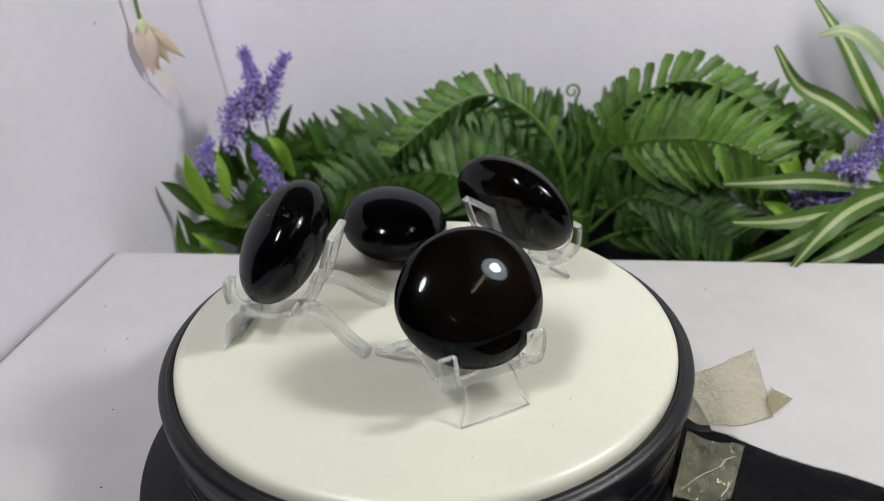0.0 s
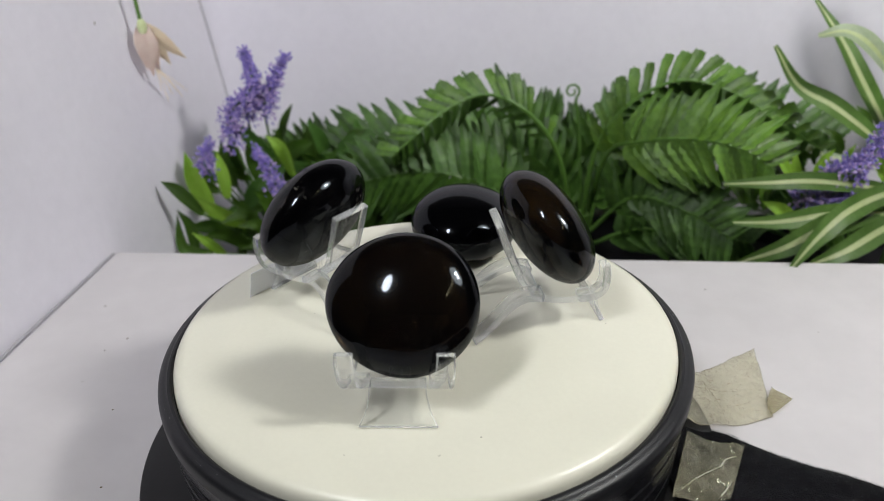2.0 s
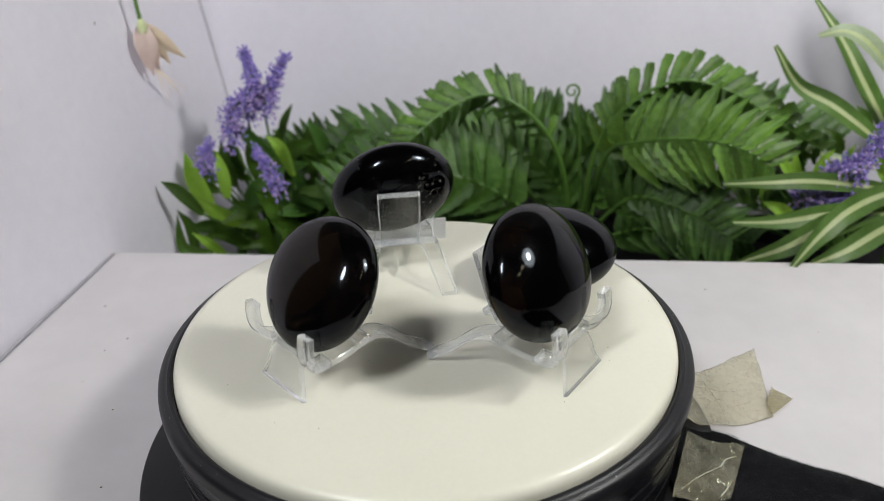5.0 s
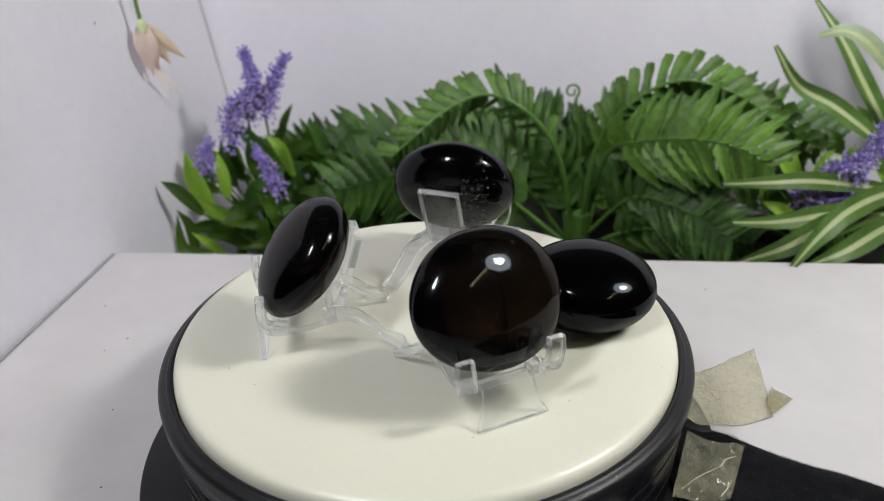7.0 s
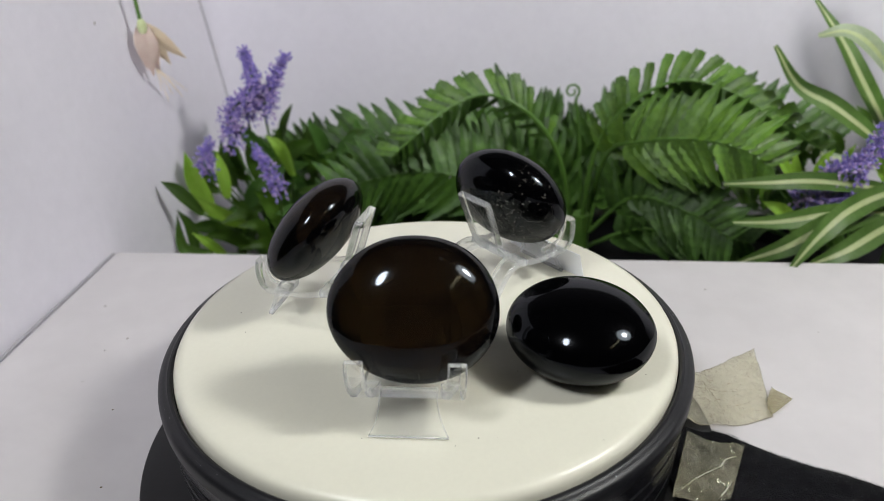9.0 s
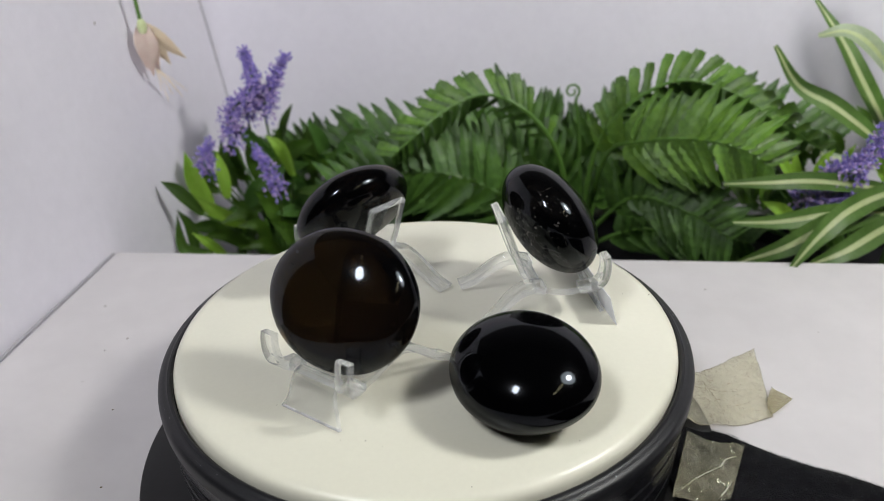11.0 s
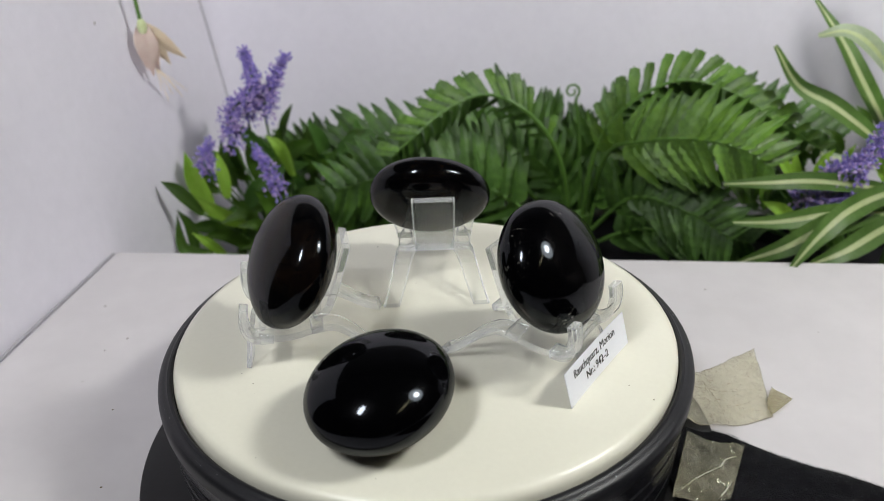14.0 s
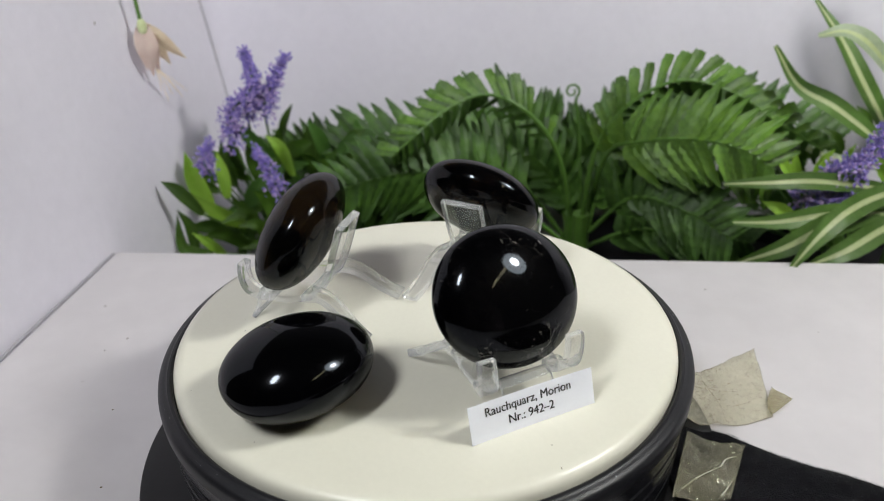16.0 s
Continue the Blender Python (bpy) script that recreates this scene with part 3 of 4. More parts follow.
for v in bm.verts:
    v.co.z += 0.0008 * noise.noise(v.co * 400)
bmesh.ops.solidify(bm, geom=bm.faces[:], thickness=0.00015)
part("folded_corner", bm, clear("dirty_folded_tape", (0.90, 0.88, 0.78), 0.2, 0.6, 0.7, 300.0, (0.42, 0.38, 0.25), 0.34), old_tape, "dirty folded corner")
clear_tape = tape_strip("clear shiny adhesive tape fixing the turntable over black cloth", [((0.0965, -0.0255, TZ + 0.016), (0.0800, -0.0597, TZ + 0.018)), ((0.108, -0.0250, TZ + 0.010), (0.092, -0.0560, TZ + 0.011)),
           ((0.1209, -0.0230, TZ + 0.0055), (0.1050, -0.0510, TZ + 0.006))], TAPE_NEW, False)
# crease ridges coloured white to paint the glints on the crumpled tape
for line in (((0.0863, -0.0522, TZ + 0.0150), (0.095, -0.0452, TZ + 0.0135), (0.1053, -0.0388, TZ + 0.0115)), ((0.1013, -0.0511, TZ + 0.0095), (0.1049, -0.0473, TZ + 0.0090), (0.1075, -0.0441, TZ + 0.0090)), ((0.1053, -0.0388, TZ + 0.0115), (0.1085, -0.0350, TZ + 0.0112), (0.1135, -0.0325, TZ + 0.0100))):
    bm = bmesh.new()
    tube(bm, smooth_path(line, 14), 0.00028, 6, 0.3)
    part("crease", bm, CREASE, clear_tape, "crease with a painted white glint")


# ---- LED bar over the table, seen only as a row of dots in the polished stones ----
def led_bar():
    a, b = Vector((0.315, -0.46, 0.500)), Vector((0.450, -0.20, 0.560))
    thing = tagged(new("led_light_bar"), "slim black light bar with a row of small LEDs", "lamp")
    way = (b - a).normalized()
    face = (Vector((0, 0, 0.04)) - a).normalized()
    bm = bmesh.new()
    tube(bm, [a - face * 0.016 - way * 0.01, a.lerp(b, 0.5) - face * 0.016, b - face * 0.016 + way * 0.01], 0.014, 10)
    part("housing", bm, MATT, thing)
    top = a.lerp(b, 0.5) - face * 0.012
    bm = bmesh.new()
    tube(bm, [top, Vector((top.x, top.y, 1.0)), Vector((top.x, top.y, 1.55))], 0.004, 8)
    part("rod", bm, MATT, thing)
    for k in range(13):
        c = a.lerp(b, k / 12)
        across = way.cross(face) * 0.011
        for side in (-1, 1):
            bm = bmesh.new()
            bmesh.ops.create_uvsphere(bm, u_segments=10, v_segments=6, radius=0.0070, matrix=Matrix.Translation(c + across * side))
            part("led", bm, GLOW, thing)
    return thing


led_bar()


# ---- pans and rods of the two lamps over the table ----
def lamp_body(eye, target, r, glow):
    thing = tagged(new("hanging_lamp"), "round black lamp pan hanging over the table", "lamp", "lamps over the table")
    bm = lathe([(0, 0.030), (r * 0.5, 0.028), (r + 0.004, 0.016), (r + 0.010, 0.002), (r + 0.007, 0.002), (r + 0.002, 0.010), (r * 0.5, 0.020), (0, 0.022)], 48)
    bmesh.ops.transform(bm, matrix=look(eye, target), verts=bm.verts[:])
    part("pan", bm, MATT, thing, "", True)
    if glow:
        bm = lathe([(0, 0.006), (r * 0.7, 0.006), (r, 0.007), (r, 0.009), (0, 0.009)], 48)
        bmesh.ops.transform(bm, matrix=look(eye, target), verts=bm.verts[:])
        mat, _, _, b = material("milky_lamp_diffuser")
        b.inputs["Base Color"].default_value = (0.8, 0.8, 0.8, 1)
        b.inputs["Emission Color"].default_value = (0.94, 1.0, 0.99, 1)
        b.inputs["Emission Strength"].default_value = glow
        part("diffuser", bm, mat, thing, "dimly lit milky diffuser", True)
    back = look(eye, target) @ Vector((0, 0, 0.026))
    bm = bmesh.new()
    tube(bm, [back, Vector((back.x, back.y, back.z + 0.2)), Vector((back.x, back.y, 1.55))], 0.005, 8)
    part("rod", bm, MATT, thing)
    return thing


for one in LAMPS:
    lamp_body(*one)


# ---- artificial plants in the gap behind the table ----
TO_EYE = Vector((-0.09, -0.94, 0.33)).normalized()  # from the plants towards the camera, so that leaves face the view


def leaflet_mesh(blunt):
    """One toothed, pleated fern leaflet of unit length along x: wedge-shaped with a notched end, or broad at its foot and pointed."""
    bm = bmesh.new()
    rows = []
    teeth, fine = 5, 4
    steps = teeth * fine + 1
    for k in range(steps):
        u = k / (steps - 1)
        saw = (k % fine) / (fine - 1)
        if blunt:
            half = (0.10 + 0.115 * u) * (1.0 if u < 0.8 else 1 - (u - 0.8) * 2.2) + 0.022 * (saw - 0.5)
        else:
            half = 0.175 * min(1.0, 0.8 + u * 2) * (1 - u ** 1.9) ** 0.8 + 0.034 * (saw - 0.4) * (1 - u) ** 0.4
        half = max(0.006, half)
        row = []
        for c in (-1, -0.5, 0, 0.5, 1):
            x = u + abs(c) * (0.07 if not blunt else -0.05 * u + (0.07 if saw > 0.6 and u > 0.7 else 0))
            pleat = 0.0045 * math.cos(2 * math.pi * k / fine) * (abs(c) > 0.2)
            row.append(bm.verts.new((x, c * half, -0.20 * u * u + abs(c) * half * 0.22 + pleat - (0.012 if c == 0 else 0))))
        rows.append(row)
    for a, b in zip(rows, rows[1:]):
        for i in range(4):
            bm.faces.new((a[i], b[i], b[i + 1], a[i + 1]))
    me = bpy.data.meshes.new("leaflet")
    bm.normal_update()
    bm.to_mesh(me)
    bm.free()
    me.shade_smooth()
    return me


LEAFLET, LEAFLET_DARK, LEAFLET_POINT = leaflet_mesh(True), leaflet_mesh(False), leaflet_mesh(False)
LEAFLET_POINT.materials.append(PINNA)
LEAFLET.materials.append(PINNA)
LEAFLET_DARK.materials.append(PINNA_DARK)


def frond(points, length, lean, parent, dark, rn, arch=False, pointed=False):
    """A stalk with leaflets on both sides, shorter towards the tip."""
    count = max(40, int(sum((Vector(b) - Vector(a)).length for a, b in zip(points, points[1:])) / 0.0045))
    q = smooth_path(points, count)
    bm = bmesh.new()
    tube(bm, q, 0.0019, 6, 0.4)
    stalk = part("frond", bm, STALK, parent)
    first = int(count * 0.22)
    for k in range(first, count - 1, 2):
        u = (k - first) / (count - first)
        way = (q[k + 1] - q[k - 1]).normalized()
        side = way.cross(TO_EYE).normalized()
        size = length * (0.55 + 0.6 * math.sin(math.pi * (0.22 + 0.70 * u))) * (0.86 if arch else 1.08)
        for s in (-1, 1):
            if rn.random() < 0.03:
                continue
            # downward leaflets of arches tilt back and take the dark tone as shade
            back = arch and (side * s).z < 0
            ex = (side * s * lean + way * rn.uniform(0.50, 0.68) + TO_EYE * (rn.uniform(-0.14, 0.14) - (0.9 if back else 0))).normalized()
            up = (TO_EYE + side * rn.uniform(-0.2, 0.2) - way * rn.uniform(0.35, 0.75)).normalized()
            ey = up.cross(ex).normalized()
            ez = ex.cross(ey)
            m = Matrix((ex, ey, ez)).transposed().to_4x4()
            m.translation = q[k] + TO_EYE * 0.0006
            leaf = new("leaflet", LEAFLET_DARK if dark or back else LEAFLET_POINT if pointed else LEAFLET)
            leaf.parent = stalk
            z = size * rn.uniform(0.84, 1.14)
            leaf.matrix_basis = m @ Matrix.Diagonal((z, z * rn.uniform(0.85, 1.1), z, 1))
    return stalk


def planter(name, x, y, r, top, label):
    bm = lathe([(0, -0.80), (r * 0.75, -0.80), (r * 0.78, -0.795), (r, top - 0.012), (r * 1.06, top - 0.011), (r * 1.07, top), (r * 0.98, top), (r * 0.95, top - 0.02), (0, top - 0.022)], 48)
    ob = link_mesh(name, bm, MATT, True)
    ob.location = (x, y, 0)
    return tagged(ob, label, "planter")


FROND = []
FROND.append(([(0.109, 0.258, -0.088), (0.093, 0.24, -0.025), (0.069, 0.233, 0.008), (0.044, 0.236, 0.018), (0.019, 0.229, 0.011), (-0.003, 0.222, -0.004), (-0.017, 0.224, -0.017)], 0.02, 0.85))
FROND.append(([(0.108, 0.279, -0.108), (0.077, 0.282, -0.066), (0.041, 0.287, -0.04), (0.0, 0.292, -0.027), (-0.041, 0.298, -0.031), (-0.067, 0.301, -0.042)], 0.028, 1))
FROND.append(([(0.102, 0.249, -0.097), (0.06, 0.244, -0.058), (0.022, 0.239, -0.037), (-0.016, 0.244, -0.037), (-0.055, 0.249, -0.048)], 0.031, 1))
FROND.append(([(0.096, 0.26, -0.102), (0.042, 0.257, -0.084), (-0.01, 0.253, -0.067), (-0.062, 0.26, -0.069)], 0.03, 1))
FROND.append(([(-0.013, 0.314, -0.124), (-0.044, 0.318, -0.061), (-0.078, 0.322, -0.043), (-0.109, 0.326, -0.05)], 0.022, 1))
FROND.append(([(0.113, 0.248, -0.084), (0.117, 0.237, -0.025), (0.132, 0.225, 0.009), (0.162, 0.221, 0.026), (0.193, 0.217, 0.02), (0.222, 0.213, 0.002), (0.257, 0.209, -0.02)], 0.02, 0.85))
FROND.append(([(0.12, 0.267, -0.093), (0.125, 0.236, -0.027), (0.142, 0.214, -0.01), (0.167, 0.195, -0.003), (0.19, 0.182, -0.005), (0.211, 0.175, -0.017)], 0.0275, 1))
FROND.append(([(0.119, 0.247, -0.088), (0.141, 0.224, -0.053), (0.167, 0.2, -0.052), (0.195, 0.182, -0.066)], 0.023, 1))
FROND.append(([(0.126, 0.286, -0.093), (0.181, 0.289, -0.03), (0.242, 0.282, -0.019), (0.307, 0.273, -0.038)], 0.026, 1))
FROND.append(([(0.114, 0.288, -0.113), (0.101, 0.3, -0.061), (0.079, 0.302, -0.023), (0.047, 0.307, -0.012), (0.001, 0.312, -0.023)], 0.024, 1))
FROND.append(([(0.116, 0.288, -0.117), (0.108, 0.289, -0.079), (0.091, 0.291, -0.052), (0.066, 0.294, -0.039), (0.046, 0.297, -0.035)], 0.028, 1))
FROND.append(([(0.125, 0.286, -0.117), (0.133, 0.285, -0.079), (0.152, 0.283, -0.057), (0.18, 0.279, -0.05), (0.212, 0.275, -0.052)], 0.028, 1))
FROND.append(([(0.121, 0.277, -0.117), (0.154, 0.263, -0.097), (0.191, 0.238, -0.087), (0.226, 0.223, -0.091)], 0.024, 1))
FROND.append(([(0.106, 0.269, -0.112), (0.064, 0.274, -0.103), (0.014, 0.27, -0.094), (-0.037, 0.277, -0.099)], 0.028, 1))
FROND.append(([(-0.013, 0.294, -0.119), (-0.055, 0.299, -0.1), (-0.087, 0.293, -0.081), (-0.114, 0.297, -0.086)], 0.026, 1))
FROND.append(([(0.129, 0.306, -0.122), (0.131, 0.306, -0.069), (0.155, 0.303, -0.033), (0.195, 0.298, -0.02), (0.243, 0.291, -0.027)], 0.03, 1))
FROND.append(([(0.118, 0.308, -0.122), (0.114, 0.308, -0.079), (0.106, 0.309, -0.046), (0.089, 0.311, -0.026)], 0.03, 1))
FROND.append(([(0.12, 0.297, -0.122), (0.118, 0.297, -0.084), (0.121, 0.297, -0.052), (0.131, 0.296, -0.034)], 0.028, 1))
BLADE = []
BLADE.append([(0.217, 0.214, 0.047), (0.232, 0.207, 0.024), (0.253, 0.199, 0.012), (0.283, 0.196, -0.01), (0.33, 0.21, -0.048)])
BLADE.append([(0.25, 0.24, 0.068), (0.266, 0.228, 0.044), (0.281, 0.216, 0.016), (0.306, 0.213, -0.021), (0.337, 0.219, -0.056)])
BLADE.append([(0.231, 0.192, 0.057), (0.247, 0.19, 0.059), (0.266, 0.188, 0.046), (0.305, 0.203, 0.005), (0.342, 0.218, -0.048)])
BLADE.append([(0.179, 0.169, -0.022), (0.201, 0.161, -0.019), (0.231, 0.162, -0.02), (0.278, 0.176, -0.033), (0.34, 0.209, -0.06)])
BLADE.append([(0.183, 0.158, -0.042), (0.206, 0.15, -0.039), (0.239, 0.151, -0.036), (0.279, 0.166, -0.045), (0.341, 0.208, -0.064)])
BLADE.append([(0.187, 0.152, -0.066), (0.207, 0.14, -0.051), (0.232, 0.142, -0.039), (0.275, 0.166, -0.042), (0.337, 0.209, -0.062)])
BLADE.append([(0.205, 0.125, -0.057), (0.219, 0.128, -0.039), (0.242, 0.14, -0.028), (0.282, 0.166, -0.031), (0.339, 0.209, -0.056)])
BLADE.append([(0.22, 0.133, -0.059), (0.241, 0.135, -0.052), (0.277, 0.156, -0.048), (0.341, 0.208, -0.064)])
BLADE.append([(0.218, 0.224, -0.012), (0.24, 0.221, -0.017), (0.266, 0.218, -0.027), (0.299, 0.214, -0.036), (0.345, 0.218, -0.06)])
# two added leaves, out of view, placed to cast leaf shadows on the wall
BLADE.append([(0.322, 0.262, 0.104), (0.333, 0.261, 0.085), (0.349, 0.259, 0.056), (0.362, 0.250, 0.020), (0.345, 0.230, -0.050)])
BLADE.append([(0.306, 0.264, 0.102), (0.314, 0.263, 0.080), (0.325, 0.262, 0.052), (0.345, 0.250, 0.010), (0.341, 0.228, -0.050)])
LEFT_LEAF = []
LEFT_LEAF.append([(-0.134, 0.259, -0.055), (-0.136, 0.259, -0.02)])
LEFT_LEAF.append([(-0.123, 0.258, -0.076), (-0.14, 0.25, -0.061), (-0.158, 0.252, -0.046)])
LEFT_LEAF.append([(-0.149, 0.271, -0.072), (-0.158, 0.272, -0.046), (-0.162, 0.273, -0.025)])
LEFT_LEAF.append([(-0.087, 0.263, -0.042), (-0.091, 0.254, -0.019), (-0.101, 0.255, -0.009)])
LEFT_LEAF.append([(-0.14, 0.25, -0.094), (-0.147, 0.241, -0.08), (-0.158, 0.242, -0.072)])
LEFT_LEAF.append([(-0.1414, 0.2276, -0.0827), (-0.1638, 0.2403, -0.0837), (-0.1648, 0.2403, -0.0573)])
LEFT_LEAF.append([(-0.1464, 0.2373, -0.0566), (-0.1592, 0.2382, -0.0401), (-0.1711, 0.24, -0.0328)])
LEFT_LEAF.append([(-0.121, 0.257, -0.094), (-0.137, 0.249, -0.078), (-0.152, 0.241, -0.076)])
LEFT_LEAF.append([(-0.112, 0.256, -0.085), (-0.119, 0.247, -0.063), (-0.137, 0.239, -0.065)])
LEFT_LEAF.append([(-0.094, 0.264, -0.095), (-0.106, 0.266, -0.063), (-0.115, 0.257, -0.05)])
LEFT_LEAF.append([(-0.134, 0.289, -0.059), (-0.139, 0.29, -0.041), (-0.14, 0.29, -0.022)])
LEFT_LEAF.append([(-0.113, 0.287, -0.059), (-0.118, 0.287, -0.037), (-0.119, 0.287, -0.016)])
LEFT_LEAF.append([(-0.094, 0.294, -0.063), (-0.099, 0.295, -0.036), (-0.1, 0.295, -0.017)])
LEFT_LEAF.append([(-0.076, 0.292, -0.058), (-0.078, 0.292, -0.032), (-0.078, 0.292, -0.015)])
LEFT_LEAF.append([(-0.109, 0.256, -0.094), (-0.112, 0.246, -0.071), (-0.125, 0.238, -0.067)])
LEFT_LEAF.append([(-0.077, 0.262, -0.094), (-0.086, 0.253, -0.076), (-0.104, 0.245, -0.067)])
LEFT_LEAF.append([(-0.133, 0.269, -0.104), (-0.124, 0.268, -0.077), (-0.134, 0.269, -0.057)])
LEFT_LEAF.append([(-0.101, 0.255, -0.099), (-0.11, 0.246, -0.085), (-0.124, 0.238, -0.084)])
LEFT_LEAF.append([(-0.1578, 0.244, -0.0903), (-0.1578, 0.244, -0.0685), (-0.1663, 0.2459, -0.0562)])
RIGHT_LEAF = []
RIGHT_LEAF.append([(0.229, 0.192, -0.028), (0.223, 0.193, -0.019), (0.212, 0.195, -0.011)])
RIGHT_LEAF.append([(0.242, 0.201, -0.04), (0.237, 0.201, -0.028), (0.235, 0.202, -0.015)])
RIGHT_LEAF.append([(0.243, 0.191, -0.032), (0.247, 0.19, -0.019), (0.253, 0.189, -0.011)])
RIGHT_LEAF.append([(0.228, 0.172, -0.05), (0.213, 0.164, -0.038), (0.202, 0.166, -0.033)])
RIGHT_LEAF.append([(0.273, 0.207, -0.036), (0.271, 0.207, -0.025), (0.276, 0.207, -0.015)])
RIGHT_LEAF.append([(0.298, 0.204, -0.04), (0.292, 0.204, -0.028), (0.285, 0.205, -0.018)])
RIGHT_LEAF.append([(0.248, 0.17, -0.069), (0.236, 0.171, -0.061), (0.222, 0.173, -0.053)])
LEFT_SPIKE = [
    [(-0.127, 0.268, -0.015), (-0.123, 0.268, 0.005), (-0.107, 0.266, 0.022), (-0.11, 0.266, 0.045)],
    [(-0.103, 0.275, 0.002), (-0.096, 0.274, 0.02), (-0.085, 0.273, 0.039)],
    [(-0.094, 0.234, -0.039), (-0.098, 0.234, -0.025), (-0.105, 0.235, -0.011)],
    [(-0.145, 0.261, -0.034), (-0.144, 0.26, -0.023), (-0.14, 0.26, -0.014)],
    [(-0.116, 0.277, -0.004), (-0.109, 0.276, 0.012), (-0.107, 0.276, 0.023)],
]
RIGHT_SPIKE = [
    [(0.251, 0.169, -0.021), (0.261, 0.168, -0.011), (0.268, 0.167, 0.003), (0.272, 0.167, 0.013)],
    [(0.248, 0.18, -0.028), (0.253, 0.179, -0.02), (0.265, 0.178, -0.015)],
    [(0.228, 0.172, -0.033), (0.241, 0.171, -0.035), (0.26, 0.168, -0.033)],
]


def fern(numbers, label, dark, seed, curl=False):
    thing = tagged(new("artificial_fern"), label, "plant", "artificial ferns behind the table")
    rn = random.Random(seed)
    for i in numbers:
        pts, length, lean = FROND[i]
        frond(pts, length, lean, thing, i in dark, rn, i in (0, 5), i == 6)
    # stem down into the planter
    base = Vector(FROND[numbers[0]][0][0])
    bm = bmesh.new()
    tube(bm, smooth_path([base + Vector((0, 0, 0.01)), base + Vector((0.001, 0.005, -0.04)), Vector((base.x, base.y + 0.008, -0.14))], 8), 0.006, 8)
    part("stem", bm, STALK, thing)
    if curl:
        pts = [Vector((0.114, 0.258, -0.08)), Vector((0.113, 0.258, -0.045)), Vector((0.109, 0.258, -0.004)), Vector((0.1075, 0.258, 0.006))]
        for k in range(10):
            a = radians(-30 + 48 * k)
            r = 0.0052 * (1 - 0.075 * k)
            pts.append(Vector((0.1045 + r * math.cos(a), 0.2575, 0.0115 + r * math.sin(a))))
        bm = bmesh.new()
        tube(bm, smooth_path(pts, 60), 0.0010, 6, 0.7)
        part("fiddlehead", bm, STALK, thing, "curled young frond")
    return thing


planter("planter", 0.160, 0.258, 0.052, -0.106, "matt black plastic planter hidden under fern leaves")
planter("planter", -0.105, 0.275, 0.040, -0.125, "small matt black planter under lavender leaves")
# added black body without a plant, to darken the gap under the fern
planter("planter", 0.245, 0.262, 0.046, -0.110, "black planter added as dark backing for the gap under the fern")
planter("planter", 0.335, 0.225, 0.050, -0.105, "matt black planter under striped grass leaves")
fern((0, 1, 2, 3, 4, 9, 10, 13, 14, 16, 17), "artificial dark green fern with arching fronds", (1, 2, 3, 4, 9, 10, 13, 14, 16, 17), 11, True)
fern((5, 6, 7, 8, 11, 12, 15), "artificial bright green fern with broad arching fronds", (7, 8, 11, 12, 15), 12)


def long_grass():
    thing = tagged(new("spider_plant"), "artificial striped spider plant with long green and cream leaves", "plant")
    widths = (0.013, 0.014, 0.013, 0.011, 0.012, 0.015, 0.013, 0.014, 0.006, 0.016, 0.013)
    for k, pts in enumerate(BLADE):
        mats = [BLADE_PALE, BLADE_CREAM] if k in (2, 8) else [BLADE_GREEN, BLADE_CREAM]
        facing = (TO_EYE + Vector((0.1 * math.sin(k * 2), 0, 0.35 + 0.2 * math.sin(k)))).normalized()
        part("leaf", blade(pts, widths[k], facing, 0.0005, 24, True, 0.22, 1.25), mats, thing, "pale creamy leaf" if k in (2, 8) else "", True)
    root = Vector((0.335, 0.225, -0.13))
    bm = bmesh.new()
    tube(bm, [root, root + Vector((0, 0, 0.03)), root + Vector((-0.004, 0, 0.075))], 0.012, 10, 0.6)
    part("stem", bm, STALK, thing)
    return thing


long_grass()


def flower_spike(pts, parent, mats, seed, radius):
    """A stalk thick with small florets, wider at its foot."""
    rn = random.Random(seed)
    q = smooth_path(pts, 40)
    total = sum((b - a).length for a, b in zip(q, q[1:]))
    bm = bmesh.new()
    for _ in range(int(total / 0.00006)):
        u = rn.random()
        c = q[min(39, int(u * 40))]
        d = Vector((rn.gauss(0, 1), rn.gauss(0, 1), rn.gauss(0, 1))).normalized()
        r = radius * (1.05 - 0.65 * u) * rn.uniform(0.35, 1.0) * (1 + 0.35 * math.sin(u * 34))
        e = rn.uniform(0.0005, 0.0011)
        m = Matrix.Translation(c + d * r) @ d.to_track_quat("Z", "Y").to_matrix().to_4x4() @ Matrix.Diagonal((e, e, e * 1.7, 1))
        before = len(bm.faces)
        add_bud(bm, m)
        mi = 1 if rn.random() < 0.45 - 0.35 * u else 0
        bm.faces.ensure_lookup_table()
        for f in bm.faces[before:]:
            f.material_index = mi
    return part("flower_spike", bm, mats, parent, "", False)


def add_bud(bm, m):
    """A small pointed six-sided bud."""
    lo = bm.verts.new(m @ Vector((0, 0, -1)))
    hi = bm.verts.new(m @ Vector((0, 0, 1.1)))
    ring = [bm.verts.new(m @ Vector((math.cos(a), math.sin(a), 0.15))) for a in (0, 1.257, 2.513, 3.770, 5.027)]
    for i in range(5):
        bm.faces.new((ring[i], ring[(i + 1) % 5], hi))
        bm.faces.new((ring[(i + 1) % 5], ring[i], lo))


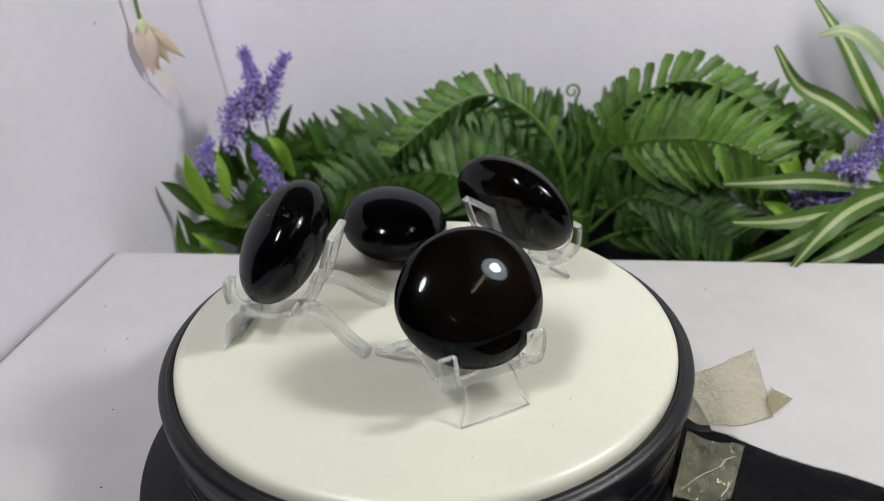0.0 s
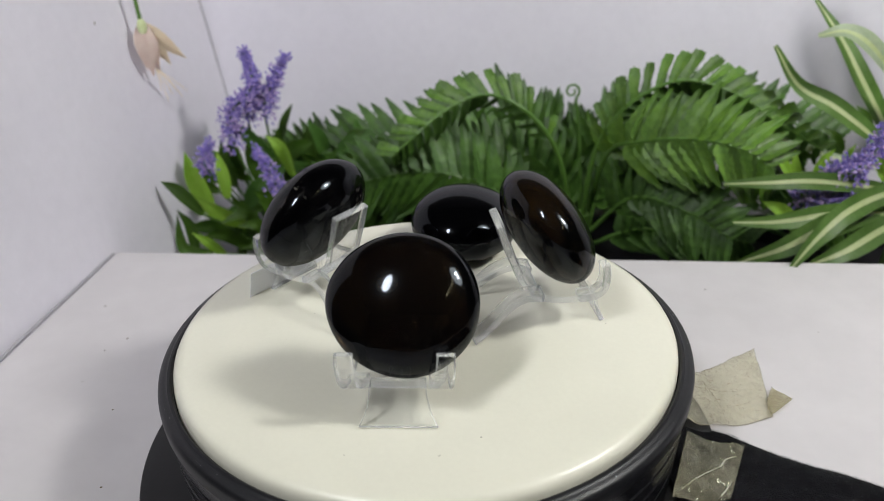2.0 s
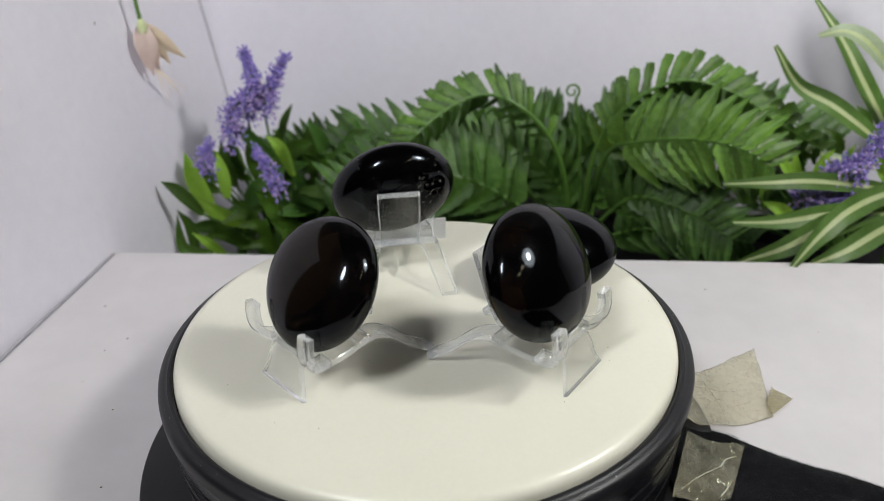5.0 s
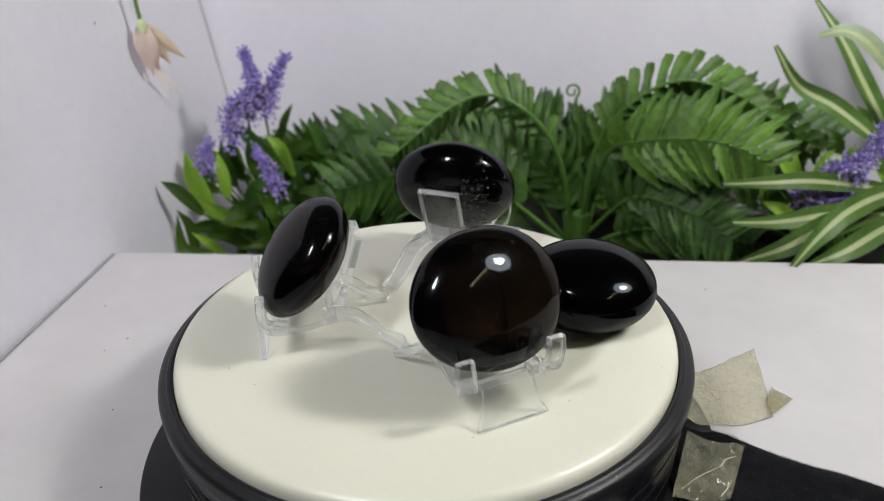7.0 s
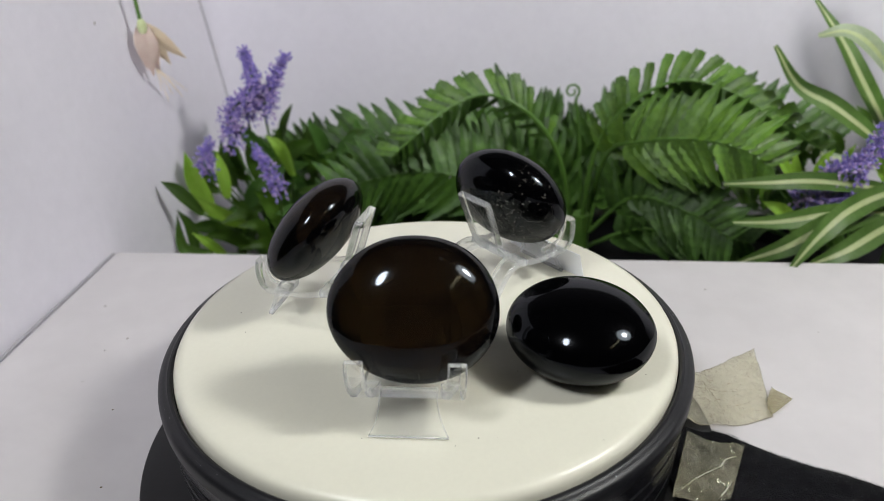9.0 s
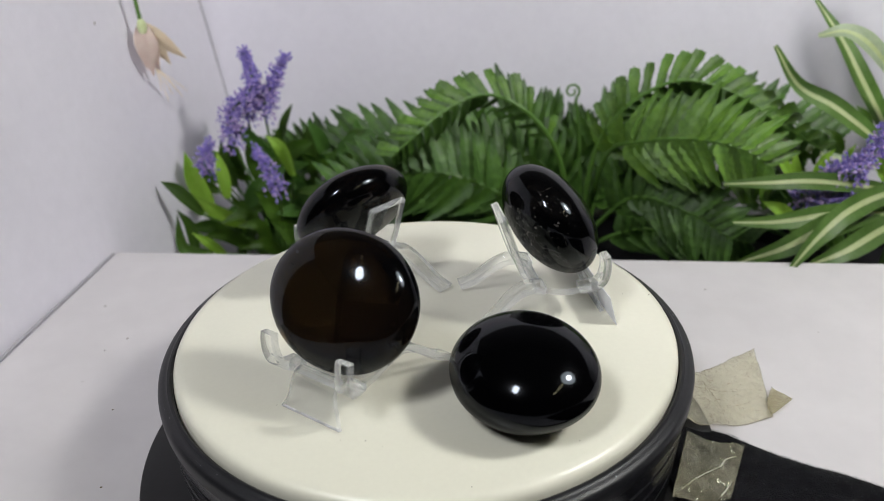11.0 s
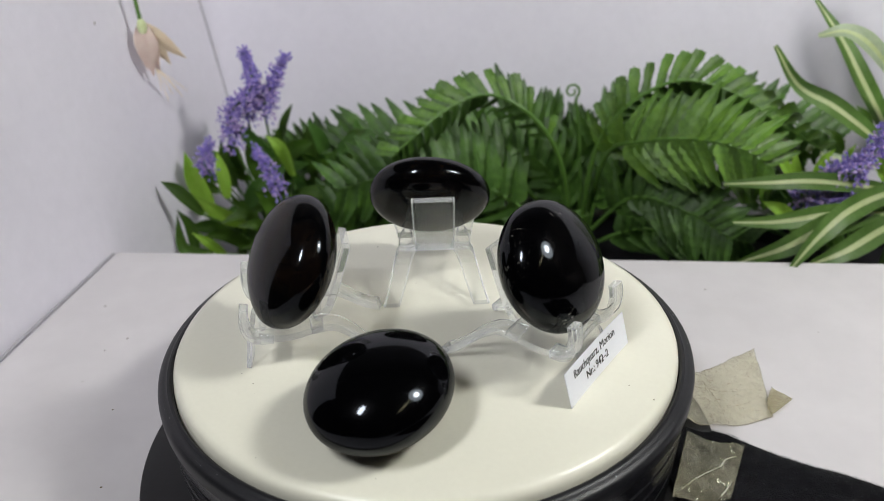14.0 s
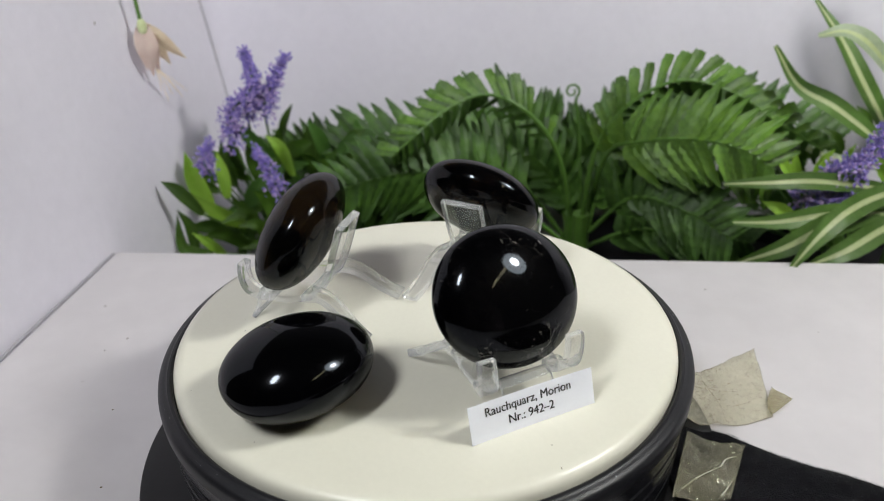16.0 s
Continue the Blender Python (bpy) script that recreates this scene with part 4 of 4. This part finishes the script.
def lavender(leaves, spikes, label, root, seed, limes, fill=(), count=0):
    thing = tagged(new("artificial_lavender"), label, "plant", "artificial lavender behind the table")
    for k, pts in enumerate(leaves):
        mid = [Vector(p) for p in pts]
        if len(mid) == 2:
            mid = [mid[0], mid[0].lerp(mid[1], 0.5) + Vector((0.001, 0, 0.001)), mid[1]]
        span = (mid[-1] - mid[0]).length
        facing = (TO_EYE + Vector((0.3 * math.sin(k * 3.7), 0, 0.3 * math.cos(k * 2.3)))).normalized()
        part("leaf", blade(mid, max(0.007, span * 0.27), facing, 0.0005, 12, False, 0.25, 0.9), LIME if k in limes else FERN, thing, "bright lime leaf" if k in limes else "", True)
        bm = bmesh.new()
        tube(bm, smooth_path([root, root.lerp(mid[0], 0.6) + Vector((0, 0.012, 0)), mid[0]], 8), 0.0009, 5)
        part("twig", bm, STALK, thing)
    rn = random.Random(seed)
    for k in range(count):
        # dark leaves that fill the bush between its two corners
        a = Vector([rn.uniform(fill[0][i], fill[1][i]) for i in range(3)])
        way = Vector((rn.uniform(-1, 1), rn.uniform(-0.4, 0.2), rn.uniform(-0.1, 1.0))).normalized()
        span = rn.uniform(0.022, 0.040)
        b = a + way * span
        mid = a.lerp(b, 0.5) + Vector((0, -0.004, 0.003))
        facing = (TO_EYE + Vector((rn.uniform(-0.6, 0.6), 0, rn.uniform(-0.3, 0.6)))).normalized()
        part("leaf", blade([a, mid, b], span * rn.uniform(0.24, 0.36), facing, 0.0005, 10, False, 0.25, 0.9), FERN if rn.random() < 0.55 else LIME_DULL, thing, "", True)
        bm = bmesh.new()
        tube(bm, smooth_path([root, root.lerp(a, 0.6) + Vector((0, 0.012, 0)), a], 6), 0.0008, 5)
        part("twig", bm, STALK, thing)
    for k, pts in enumerate(spikes):
        flower_spike(pts, thing, [VIOLET, LILAC], seed + k, (0.0100, 0.0090, 0.0080, 0.0080, 0.0075)[k])
        bm = bmesh.new()
        tube(bm, smooth_path([root, root.lerp(Vector(pts[0]), 0.6) + Vector((0, 0.012, 0)), Vector(pts[0])] + [Vector(p) for p in pts[1:]], 14), 0.0009, 5)
        part("twig", bm, STALK, thing)
    return thing


lavender(LEFT_LEAF, LEFT_SPIKE, "artificial violet lavender with dark and lime leaves", Vector((-0.105, 0.275, -0.13)), 21, (0, 1, 2, 3, 4), ((-0.150, 0.272, -0.090), (-0.030, 0.310, -0.030)), 50)
lavender(RIGHT_LEAF, RIGHT_SPIKE, "artificial violet lavender among striped grass leaves", Vector((0.305, 0.235, -0.115)), 31, (0, 1, 2, 3, 4, 5), ((0.205, 0.240, -0.105), (0.330, 0.275, -0.030)), 34)


def hanging_flower():
    """A closed pale bud hanging by its stalk before the side wall."""
    thing = tagged(new("hanging_flower"), "pale pink artificial flower bud hanging down the white wall", "flower")
    thing.location, thing.scale = (0.0258, -0.0240, -0.0118), (1.2, 1.2, 1.2)
    bm = bmesh.new()
    tube(bm, smooth_path([(-0.166, 0.250, 0.50), (-0.1665, 0.249, 0.20), (-0.1672, 0.246, 0.10), (-0.1668, 0.246, 0.080), (-0.1655, 0.245, 0.061)], 30), 0.0007, 6, 1.8)
    part("stalk", bm, STALK, thing)
    head = Vector((-0.1655, 0.245, 0.0615))
    bm = bmesh.new()
    bmesh.ops.create_uvsphere(bm, u_segments=12, v_segments=8, radius=0.0026, matrix=Matrix.Translation(head) @ Matrix.Diagonal((1, 1, 1.7, 1)))
    part("calyx", bm, BLADE_CREAM, thing, "", True)
    # from the flower head to the camera; the petals face the view
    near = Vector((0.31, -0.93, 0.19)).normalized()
    for tip, width, mat, bulge in (((-0.1640, 0.244, 0.0350), 0.0110, BLUSH, 0.0040), ((-0.1665, 0.243, 0.0385), 0.0100, BLUSH, 0.0030), ((-0.1610, 0.247, 0.0375), 0.0095, BLUSH, 0.0025),
                                   ((-0.1500, 0.262, 0.0400), 0.0085, CREAM, 0.003), ((-0.1570, 0.256, 0.0380), 0.0085, CREAM, 0.002)):
        b = Vector(tip)
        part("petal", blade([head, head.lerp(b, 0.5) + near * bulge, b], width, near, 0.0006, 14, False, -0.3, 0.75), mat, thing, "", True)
    for k in range(6):
        a = Vector((-0.163, 0.246, 0.039))
        b = a + Vector((0.0008 + 0.0022 * k, 0.002 * k, -0.013 - 0.003 * ((k * 2) % 3)))
        bm = bmesh.new()
        tube(bm, [a, a.lerp(b, 0.5) + Vector((0.0006, 0, 0)), b], 0.00022, 5)
        part("stamen", bm, CREAM, thing)
    return thing


hanging_flower()


# ---- what moves: the platter and all that stands on it turn about the axis ----
def motions():
    times = [0.5 * k for k in range(int(SECONDS * 2) + 1)]
    walk(platter, [(t, pose(0, 0, -TABLE_Z, 0, 0, SPIN * t)) for t in times])
    for ob, m in PLACE:
        walk(ob, [(t, pose(0, 0, 0, 0, 0, SPIN * t) @ m) for t in times])


motions()
